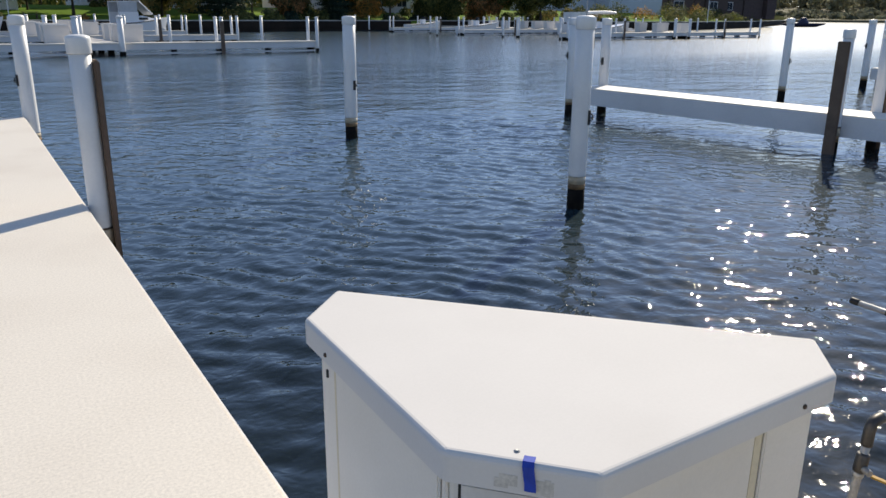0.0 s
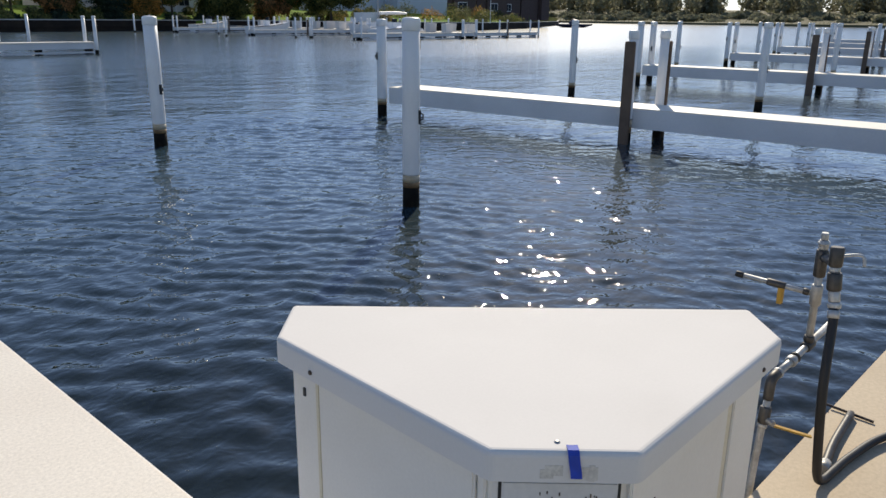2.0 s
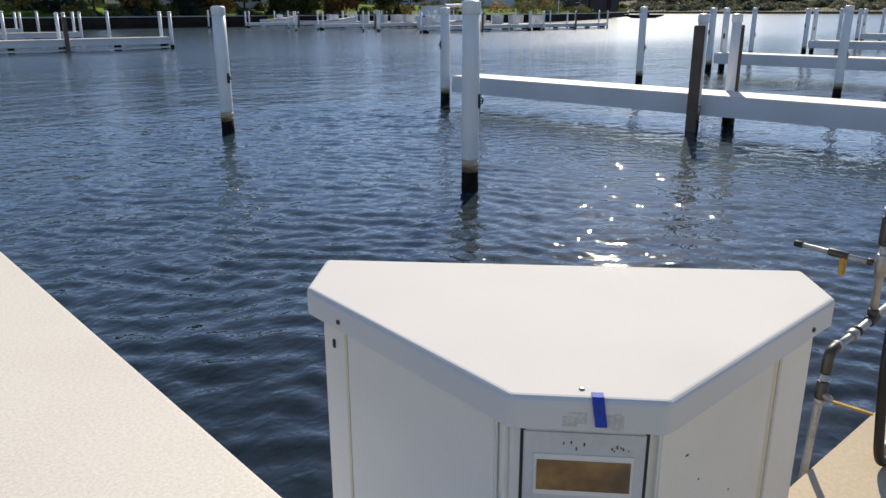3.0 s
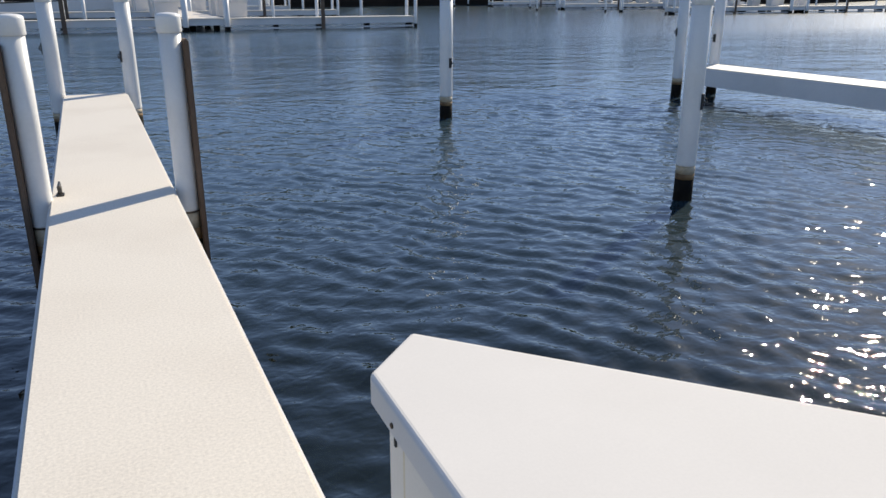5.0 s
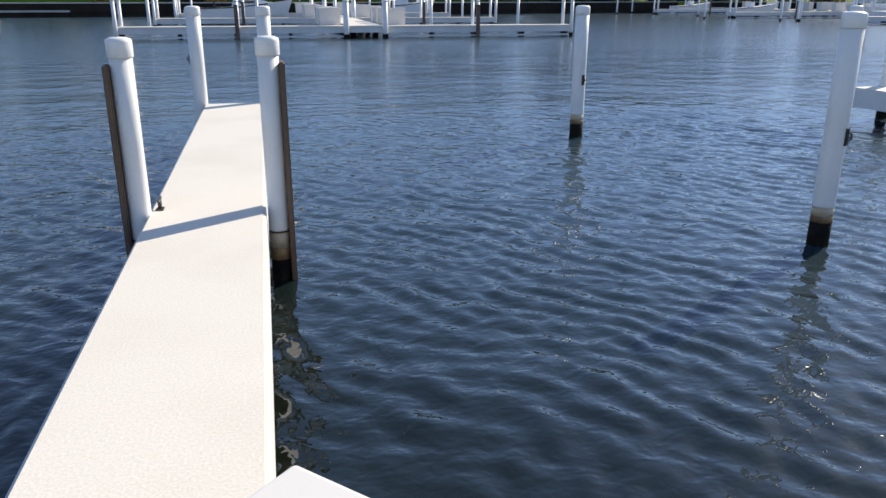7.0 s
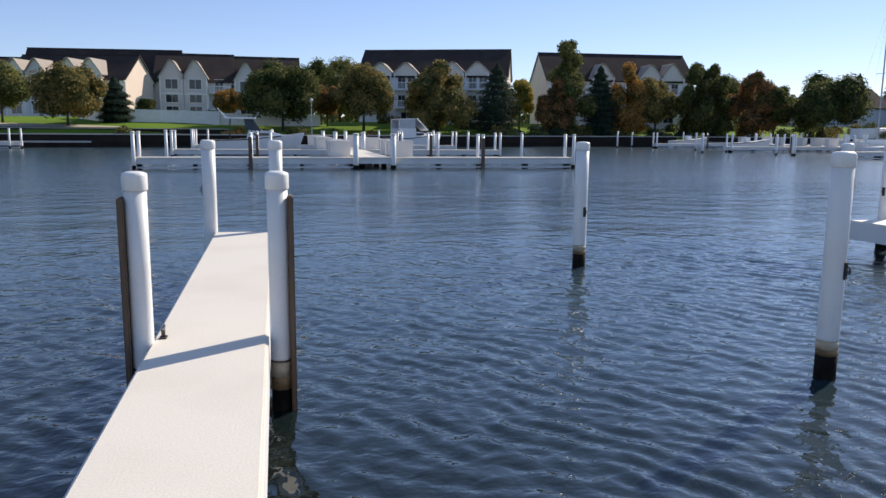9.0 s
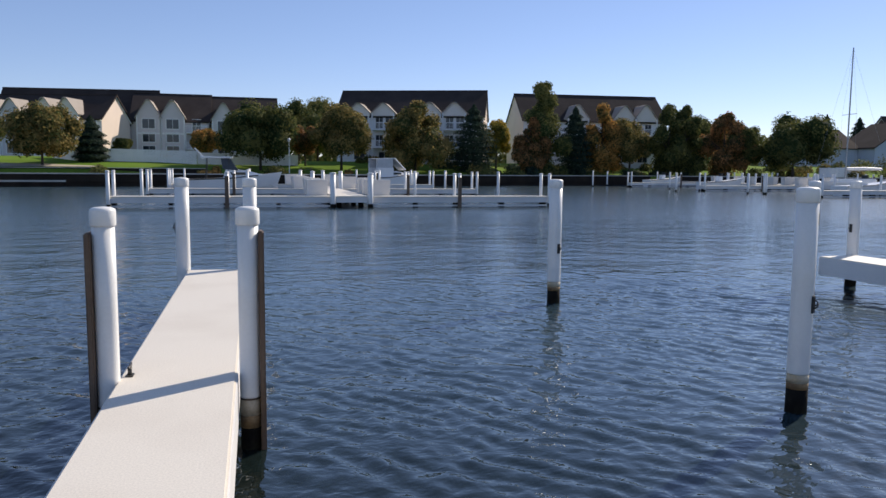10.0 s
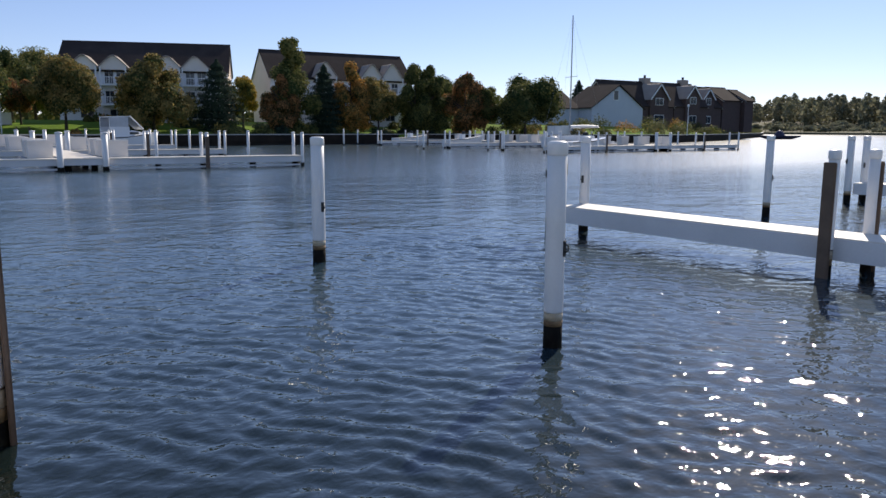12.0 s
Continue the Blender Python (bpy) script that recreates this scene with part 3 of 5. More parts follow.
def build_dock_box():
    gus = bmesh.new()
    add_prism(gus, [(0.003, QUAY_Y + 0.003), (0.72, QUAY_Y + 0.003), (0.003, 0.20)], -0.3, -0.004)
    tagged(part("corner_gusset", gus, DOCK), "triangular concrete fillet in the pier corner", "concrete", kind="structure")
    root = thing("corner_dock_box", "white fibreglass triangular dock box in the pier corner", "dock box", (0, 0, 0.0))
    body_line = inset_outline(LID, 0.034)
    body = bmesh.new()
    add_prism(body, body_line, 0.001, 0.735)
    es = [e for e in body.edges if abs(e.verts[0].co.z - e.verts[1].co.z) > 0.3]
    bmesh.ops.bevel(body, geom=es, offset=0.012, segments=3, affect="EDGES")
    part("body", body, BOXB, root, "yellowed cream fibreglass body")
    # lid: a shallow tray turned over, its top tilted a little to the front
    lid = bmesh.new()

    def lid_z(x, y):
        return 0.788 + 0.029 * (x + y)

    top = [lid.verts.new((x, y, lid_z(x, y))) for x, y in LID]
    low = [lid.verts.new((x, y, lid_z(x, y) - 0.066)) for x, y in LID]
    inner = [lid.verts.new((x, y, lid_z(x, y) - 0.066)) for x, y in inset_outline(LID, 0.01)]
    deep = [lid.verts.new((x, y, lid_z(x, y) - 0.03)) for x, y in inset_outline(LID, 0.01)]
    for i in range(6):
        k = (i + 1) % 6
        lid.faces.new((low[i], low[k], top[k], top[i]))
        lid.faces.new((inner[i], inner[k], low[k], low[i]))
        lid.faces.new((deep[i], deep[k], inner[k], inner[i]))
    lid.faces.new(top)
    lid.faces.new(deep[::-1])
    rim = [e for e in lid.edges if (e.verts[0] in top and e.verts[1] in top) or (e.verts[0] in top + low and e.verts[1] in top + low and abs(e.verts[0].co.z - e.verts[1].co.z) > 0.055)]
    bmesh.ops.bevel(lid, geom=rim, offset=0.013, segments=4, profile=0.5, affect="EDGES")
    part("lid", lid, BOXW, root, "white moulded lid with rounded edges")

    def on_side(a, b):
        """A frame on the side of the body from outline corner a to b: along, outward and the start."""
        p, q = Vector((*body_line[a], 0)), Vector((*body_line[b], 0))
        along = (q - p).normalized()
        return p, along, Vector((along.y, -along.x, 0)), (q - p).length

    def plate_on(side, s0, s1, z0, z1, depth, name, mat, label="", sunk=0.0, bevel=0.0):
        p, al, out, ln = side
        bm = box(s0, s1, -depth, sunk, z0, z1, bevel)
        m = Matrix(((al.x, -out.x, 0, p.x), (al.y, -out.y, 0, p.y), (0, 0, 1, 0), (0, 0, 0, 1)))
        bmesh.ops.transform(bm, matrix=m, verts=bm.verts)
        return part(name, bm, mat, root, label)

    front = on_side(0, 1)
    left, right = on_side(5, 0), on_side(1, 2)
    w = front[3]
    # access door on the cut corner
    m = w / 2
    plate_on(front, m - 0.1225, m + 0.1205, 0.09, 0.697, 0.002, "door_gap", GASKET, "dark gap round the door", 0.001)
    plate_on(front, m - 0.116, m + 0.114, 0.10, 0.689, 0.007, "access_door", BOXIN, "scuffed white access door", 0.0, 0.003)
    plate_on(front, m - 0.101, m + 0.099, 0.545, 0.646, 0.010, "window_frame", BOXB, "", 0.0, 0.006)
    plate_on(front, m - 0.090, m + 0.088, 0.562, 0.628, 0.0115, "meter_window", AMBER, "amber meter window in the door", 0.0)
    plate_on(front, m - 0.092, m + 0.090, 0.15, 0.525, 0.010, "lower_panel", BOXIN, "", 0.0, 0.006)
    # raised panels of the two sides
    for side, k in ((left, 1), (right, -1)):
        ln = side[3]
        a0, a1 = (0.118, ln - 0.042) if k > 0 else (0.004, ln - 0.215)
        plate_on(side, a0, a1, 0.06, 0.728, 0.009, "side_panel", BOXB, "", 0.0, 0.006)
        if k > 0:
            plate_on(side, 0.100, 0.114, 0.03, 0.722, 0.0045, "joint_strip", YELLOWED, "yellowed vertical joint strip", 0.0, 0.002)
            plate_on(side, ln - 0.036, ln - 0.016, 0.03, 0.722, 0.006, "corner_rib", BOXB, "", 0.0, 0.004)
        if k < 0:
            plate_on(side, ln - 0.212, ln - 0.184, 0.03, 0.722, 0.004, "joint_strip", YELLOWED, "yellowed vertical joint strip", 0.0, 0.002)
            plate_on(side, ln - 0.18, ln - 0.015, 0.02, 0.728, 0.007, "corner_rib", BOXB, "", 0.0, 0.005)
    rng = random.Random(3)
    for k in range(14):
        s, z = m + rng.uniform(-0.05, 0.09), rng.choice((0.655, 0.652, 0.657, 0.53)) + rng.uniform(-0.007, 0.007)
        plate_on(front, s, s + rng.uniform(0.001, 0.0028), z, z + rng.uniform(0.0015, 0.008), 0.0092, "scuff", RUST, "dark scuff mark")
    for s, z, dx, dz in ((0.10, 0.60, 0.010, 0.004), (0.16, 0.52, 0.004, 0.004), (0.30, 0.43, 0.004, 0.004)):
        plate_on(right, s, s + dx, z, z + dz, 0.0100, "scuff", RUST, "dark scuff mark")
    plate_on(left, 0.048, 0.056, 0.645, 0.667, 0.004, "keyhole", GASKET, "dark screw slot")
    # skirt marks, screws and the strip of tape
    lp, lq = Vector((*LID[0], 0)), Vector((*LID[1], 0))
    lal = (lq - lp).normalized()
    lout = Vector((lal.y, -lal.x, 0))
    skirt = (lp, lal, lout, (lq - lp).length)
    L = skirt[3]
    for s0, s1, z0, z1 in ((0.34, 0.43, 0.716, 0.736), (0.37, 0.49, 0.722, 0.745), (0.60, 0.72, 0.713, 0.742), (0.66, 0.70, 0.711, 0.746)):
        plate_on(skirt, L * s0, L * s1, z0, z1, 0.0008 + 0.0003 * s0, "label_residue", RESIDUE, "torn beige label residue")
    tb = bmesh.new()
    t0 = L * 0.515
    rows = [(0.000, 0.024, 0.7755), (0.000, 0.004, 0.7762), (0.0005, -0.0030, 0.768), (0.003, -0.0036, 0.750), (0.006, -0.0055, 0.734), (0.007, -0.0095, 0.722)]
    skin = [[tb.verts.new((t0 + u + w2, v + e, z)) for w2, e in ((0.0, 0.0), (0.011, -0.0008), (0.022, 0.0))] for u, v, z in rows]
    skin2 = [[tb.verts.new(p.co + Vector((0, 0.0009, -0.0009))) for p in row] for row in skin]
    for i in range(len(rows) - 1):
        for j in range(2):
            tb.faces.new((skin[i][j], skin[i][j + 1], skin[i + 1][j + 1], skin[i + 1][j]))
            tb.faces.new((skin2[i][j], skin2[i + 1][j], skin2[i + 1][j + 1], skin2[i][j + 1]))
    bmesh.ops.transform(tb, matrix=Matrix(((lal.x, -lout.x, 0, lp.x), (lal.y, -lout.y, 0, lp.y), (0, 0, 1, 0), (0, 0, 0, 1))), verts=tb.verts)
    tagged(part("tape_strip", tb, TAPE), "strip of blue masking tape over the lid edge", "tape")
    c = lp + lal * (L * 0.46) - lout * 0.035
    part("lid_screw", lathe([(0.0065, 0.766), (0.0065, 0.7745), (0.003, 0.7775)], 12, c.x, c.y), GALV, root, "steel screw head")
    for a, b, f in ((5, 0, 0.20), (1, 2, 0.84)):
        p, q = Vector((*LID[a], 0)), Vector((*LID[b], 0))
        al = (q - p).normalized()
        o = p + (q - p) * f + Vector((al.y, -al.x, 0)) * 0.001
        bm = lathe([(0.006, -0.002), (0.006, 0.002), (0.003, 0.004)], 10)
        rot = Vector((0, 0, 1)).rotation_difference(Vector((al.y, -al.x, 0))).to_matrix().to_4x4()
        bmesh.ops.transform(bm, matrix=Matrix.Translation((o.x, o.y, 0.745)) @ rot, verts=bm.verts)
        part("skirt_screw", bm, RUST, root, "rusty screw")


build_dock_box()


# ---- standpipe with valves and hose ----
def build_standpipe():
    root = thing("water_standpipe", "galvanised water standpipe with lever valves at the quay edge", "standpipe", (0.022, 0, 0))

    def fit_on(name, a, b, r, mat=GALV, label=""):
        a, b = Vector(a), Vector(b)
        d = (b - a).normalized()
        return part(name, tube([a, a + d * 0.005, b - d * 0.005, b], [r * 0.88, r, r, r * 0.88], 12), mat, root, label, smooth=True)

    Y = -0.45
    part("riser", tube(curve_points([(1.34, Y + 0.012, -1.1), (1.365, Y + 0.008, -0.1), (1.405, Y, 0.345)], 3), 0.0125, 12), GALV, root, smooth=True)
    fit_on("valve_body", (1.385, Y, 0.232), (1.394, Y, 0.292), 0.0195, BRONZE, "tarnished valve body")
    fit_on("valve_nut", (1.382, Y, 0.215), (1.385, Y, 0.232), 0.0165, GALV)
    fit_on("valve_stem", (1.388, Y, 0.250), (1.372, Y - 0.04, 0.248), 0.011, GALV)
    lv = box(-0.009, 0.009, -0.125, 0.0, -0.003, 0.003, 0.002)
    bmesh.ops.transform(lv, matrix=pose(1.386, Y - 0.035, 0.236, 9, 0, 24), verts=lv.verts)
    part("lever", lv, YELLOW, root, "faded yellow lever")
    part("elbow", tube(curve_points([(1.400, Y, 0.318), (1.404, Y, 0.372), (1.418, Y - 0.001, 0.394), (1.455, Y - 0.002, 0.398)], 5), 0.0172, 12), BRONZE, root, "tarnished elbow", smooth=True)
    fit_on("elbow_ring", (1.450, Y - 0.002, 0.397), (1.466, Y - 0.002, 0.399), 0.0195)
    part("cross_pipe", tube([(1.44, Y - 0.001, 0.396), (1.56, Y - 0.006, 0.405), (1.71, Y - 0.015, 0.430), (1.93, Y - 0.022, 0.452)], 0.0130, 12), GALV, root, smooth=True)
    fit_on("union", (1.555, Y - 0.006, 0.404), (1.585, Y - 0.007, 0.409), 0.0205, GALV, "hexagonal union")
    fit_on("collar", (1.594, Y - 0.008, 0.410), (1.606, Y - 0.008, 0.412), 0.0205, BRONZE)
    fit_on("tee", (1.678, Y - 0.013, 0.424), (1.732, Y - 0.016, 0.433), 0.0205, BRONZE)
    part("upper_riser", tube([(1.704, Y - 0.015, 0.430), (1.680, Y - 0.02, 0.80)], 0.0128, 12), GALV, root, smooth=True)
    fit_on("collar", (1.702, Y - 0.015, 0.442), (1.700, Y - 0.016, 0.468), 0.0185, BRONZE)
    fit_on("branch_tee", (1.692, Y - 0.018, 0.590), (1.688, Y - 0.019, 0.668), 0.0195, GALV)
    part("branch_pipe", tube([(1.690, Y - 0.018, 0.630), (1.662, -0.2, 0.648)], 0.0092, 12), GALV, root, smooth=True)
    fit_on("branch_joint", (1.688, Y + 0.005, 0.632), (1.685, Y + 0.025, 0.634), 0.0125, BRONZE)
    fit_on("branch_valve", (1.680, Y + 0.085, 0.637), (1.672, Y + 0.150, 0.643), 0.0135, BRONZE, "tarnished inline valve")
    part("branch_lever", box(1.668, 1.684, Y + 0.088, Y + 0.108, 0.568, 0.632, 0.002), YELLOW, root, "faded yellow lever")
    fit_on("branch_cap", (1.664, -0.215, 0.647), (1.660, -0.186, 0.650), 0.0115, RUBBER, "black end cap")
    # hose bibb carried on the top of the riser
    fit_on("top_collar", (1.684, Y - 0.019, 0.70), (1.679, Y - 0.02, 0.80), 0.0205, BRONZE)
    fit_on("bibb_neck", (1.679, Y - 0.02, 0.80), (1.678, Y - 0.02, 0.835), 0.0165, GALV)
    fit_on("bibb_cap", (1.678, Y - 0.02, 0.835), (1.677, Y - 0.02, 0.862), 0.0125, GALV)
    fit_on("neck_ring", (1.679, Y - 0.02, 0.818), (1.678, Y - 0.02, 0.830), 0.0205, GALV)
    fit_on("bibb_arm", (1.672, Y - 0.03, 0.775), (1.575, Y - 0.088, 0.792), 0.0165, BRONZE)
    fit_on("bibb_block", (1.560, Y - 0.097, 0.852), (1.556, Y - 0.099, 0.785), 0.0225, BRONZE, "dark bronze hose bibb")
    fit_on("block_ring", (1.556, Y - 0.099, 0.785), (1.554, Y - 0.102, 0.765), 0.0170, GALV)
    fit_on("bibb_body", (1.553, Y - 0.103, 0.765), (1.547, Y - 0.110, 0.705), 0.0235, BRONZE)
    part("bibb_handle", tube(curve_points([(1.560, Y - 0.11, 0.822), (1.585, Y - 0.150, 0.830), (1.590, Y - 0.172, 0.825), (1.586, Y - 0.178, 0.796)], 4), 0.0052, 8), GALV, root, "bent steel handle", smooth=True)
    fit_on("hose_coupling", (1.547, Y - 0.111, 0.706), (1.541, Y - 0.119, 0.668), 0.0185, GALV, "threaded hose coupling")
    fit_on("coupling_ring", (1.541, Y - 0.119, 0.668), (1.538, Y - 0.123, 0.648), 0.0215, GALV)
    hose = thing("water_hose", "thick black rubber hose looping onto the quay", "hose", (0.016, 0, 0))
    path = curve_points([(1.538, -0.573, 0.648), (1.520, -0.582, 0.60), (1.445, -0.605, 0.40), (1.468, -0.618, 0.15), (1.492, -0.624, 0.05), (1.535, -0.632, 0.020), (1.62, -0.640, 0.019), (1.76, -0.655, 0.019), (1.98, -0.70, 0.022), (2.2, -0.80, 0.022), (2.35, -0.95, 0.022), (2.2, -1.12, 0.022), (1.95, -1.1, 0.03), (1.85, -0.95, 0.05), (2.05, -0.84, 0.06), (2.4, -0.90, 0.022), (3.0, -1.05, 0.022)], 7)
    part("hose_body", tube(path, 0.0155, 12), RUBBER, hose, smooth=True)
    part("ferrule", tube([(1.536, -0.574, 0.643), (1.527, -0.579, 0.618)], 0.0185, 12), GALV, hose, "steel ferrule", smooth=True)
    # loose pipe and rod lying on the quay beside the hose
    loose = thing("supply_pipe", "dark grey pipe with a steel coupling lying on the quay", "pipe", (0, 0, 0))
    part("pipe_body", tube(curve_points([(1.66, -0.606, 0.020), (1.85, -0.578, 0.018), (2.14, -0.556, 0.018)], 4), 0.0155, 10), BRONZE, loose, smooth=True)
    part("coupling", tube([(1.615, -0.612, 0.022), (1.672, -0.604, 0.022)], 0.0205, 10), GALV, loose, "steel coupling", smooth=True)
    rod = tube([(2.165, -0.455, 0.012), (2.15, -0.64, 0.008)], 0.006, 6)
    tagged(part("loose_rod", rod, RUST), "thin rusty rod lying on the quay", "rod")
    # old bronze cleat bracket on the box's outer corner
    br = thing("mooring_bracket", "tarnished bracket on the quay side behind the box", "bracket", (0, 0, 0))
    part("bracket_plate", box(0.875, 0.90, -0.50, -0.44, 0.50, 0.66, 0.004), BRONZE, br)
    part("bracket_arm", tube(curve_points([(0.89, -0.47, 0.66), (0.93, -0.48, 0.67), (0.945, -0.48, 0.60), (0.92, -0.475, 0.52)], 4), 0.012, 8), BRONZE, br, smooth=True)


build_standpipe()


# ---- opposite docks ----
def build_far_post(x, y, top=1.35, fender=0, w=0.10):
    root = thing("dock_post", "white sleeved dock post with a cap", "post", (x, y, 0), "opposite dock posts")
    part("sleeve", lathe([(w, -1.6), (w, top - 0.08)], 10), SLEEVE, root, smooth=True)
    part("cap", lathe([(w * 1.15, top - 0.1), (w * 1.15, top - 0.03), (w * 0.4, top)], 10), CAP, root, smooth=True)
    part("wet_foot", lathe([(w * 1.03, -1.8), (w * 1.03, -0.42)], 10), WET, root)
    if fender:
        part("fender_strip", box(-0.11, 0.11, fender * 0.09 - 0.03, fender * 0.09 + 0.03, -1.2, top - 0.25), FENDER, root, "brown timber fender strip")
    return root


def build_far_row(x0, x1, y):
    row = thing("opposite_pier", "white-sided pier of the opposite docks", "pier", (x0, y, 0), "opposite piers")
    ln = x1 - x0
    part("deck", box(0, ln, -0.5, 0.5, -0.06, 0.02, 0.01), PIER, row)
    part("fascia", box(0.03, ln - 0.03, -0.47, 0.47, -0.36, -0.062), BEAM, row, "white fascia beam")
    part("lower_waler", box(0.1, ln - 0.1, -0.43, -0.33, -0.60, -0.50), BEAM, row, "white lower waler")
    n = max(2, int(ln / 2.6))
    for k in range(n + 1):
        part("leg", box(0.1 + k * (ln - 0.4) / n, 0.3 + k * (ln - 0.4) / n, -0.3, 0.3, -1.6, -0.362), WET, row)


def build_far_box(x, y, turn=0.0, w=1.25, label="white fibreglass dock box on the opposite dock"):
    root = thing("dock_box", label, "dock box", (x, y, 0.02), "opposite dock boxes", turn=turn)
    bm = bmesh.new()
    a = [(-w / 2, -0.33), (w / 2, -0.33), (w / 2, 0.33), (-w / 2, 0.33)]
    lo = [bm.verts.new((u * 0.93, v * 0.9, 0.0)) for u, v in a]
    hi = [bm.verts.new((u, v, 0.8)) for u, v in a]
    for i in range(4):
        bm.faces.new((lo[i], lo[(i + 1) % 4], hi[(i + 1) % 4], hi[i]))
    bm.faces.new(lo[::-1])
    bm.faces.new(hi)
    part("body", bm, BOXW, root)
    part("lid", box(-w / 2 - 0.03, w / 2 + 0.03, -0.37, 0.37, 0.802, 0.95, 0.04), BOXW, root)


def build_complex(xl, xr, spine, ys):
    sp = thing("spine_dock", "white spine dock running to the shore", "dock", (spine, 0, 0), "opposite spine docks")
    y1 = shore_y(spine) - 0.3
    part("deck", box(-1.0, 1.0, ys[0] - 0.7, y1, -0.04, 0.04, 0.01), PIER, sp)
    part("fascia", box(-0.97, 0.97, ys[0] - 0.66, y1, -0.34, -0.042), BEAM, sp, "white fascia beam")
    k = 0
    y = ys[0]
    while y < y1:
        part("leg", box(-0.8, -0.5, y, y + 0.3, -1.6, -0.342), WET, sp)
        part("leg", box(0.5, 0.8, y, y + 0.3, -1.6, -0.342), WET, sp)
        y += 3.5
    for y in ys:
        build_far_row(xl, spine - 1.003, y)
        build_far_row(spine + 1.003, xr, y)
        build_far_post(spine - 1.1, y - 0.75, 1.42, 0, 0.16)
        build_far_post(spine + 1.1, y - 0.75, 1.42, 0, 0.16)
        for s, end in ((-1, xl), (1, xr)):
            length = abs(end - spine)
            build_far_post(end, y - 0.6, 1.45)
            build_far_post(end + s * -0.1, y + 0.6, 1.45)
            build_far_post(spine + s * length * 0.53, y - 0.6, 1.42, -1)
            build_far_post(spine + s * length * 0.53, y + 0.6, 1.42)
            build_far_post(spine + s * length * 0.45, y + 7.9, 1.5)
            build_far_post(end - s * 0.6, y + 7.9, 1.5)
        build_far_box(spine - 1.9, y + 0.9, 3)
        build_far_box(spine + 1.9, y + 0.9, -2)
        if y != ys[-1]:
            build_far_box(spine - 1.6, y + 6.5, 92)
            build_far_box(spine + 1.7, y + 7.0, 88)
            build_far_box(spine - 1.7, y + 10.5, 88)
            build_far_box(spine - 1.9, y + 3.4, 5)
            build_far_box(spine + 1.6, y + 3.6, 90)


ROWS = (44.4, 60.4, 76.4)
build_complex(-7.6, 18.1, 5.7, ROWS)
build_complex(49.3, 78.0, 65.0, (57.5, 75.8, 93.0))
build_far_post(44.9, 95, 1.6)
for x in (-26.5, -25.4):
    build_far_post(x, 85, 1.4)
build_far_row(-40.0, -25.6, 85.8)
for x, y in ((45.0, 74.0), (48.6, 66.5), (49.8, 65.6), (50.8, 69.5)):
    build_far_post(x, y, 1.45)


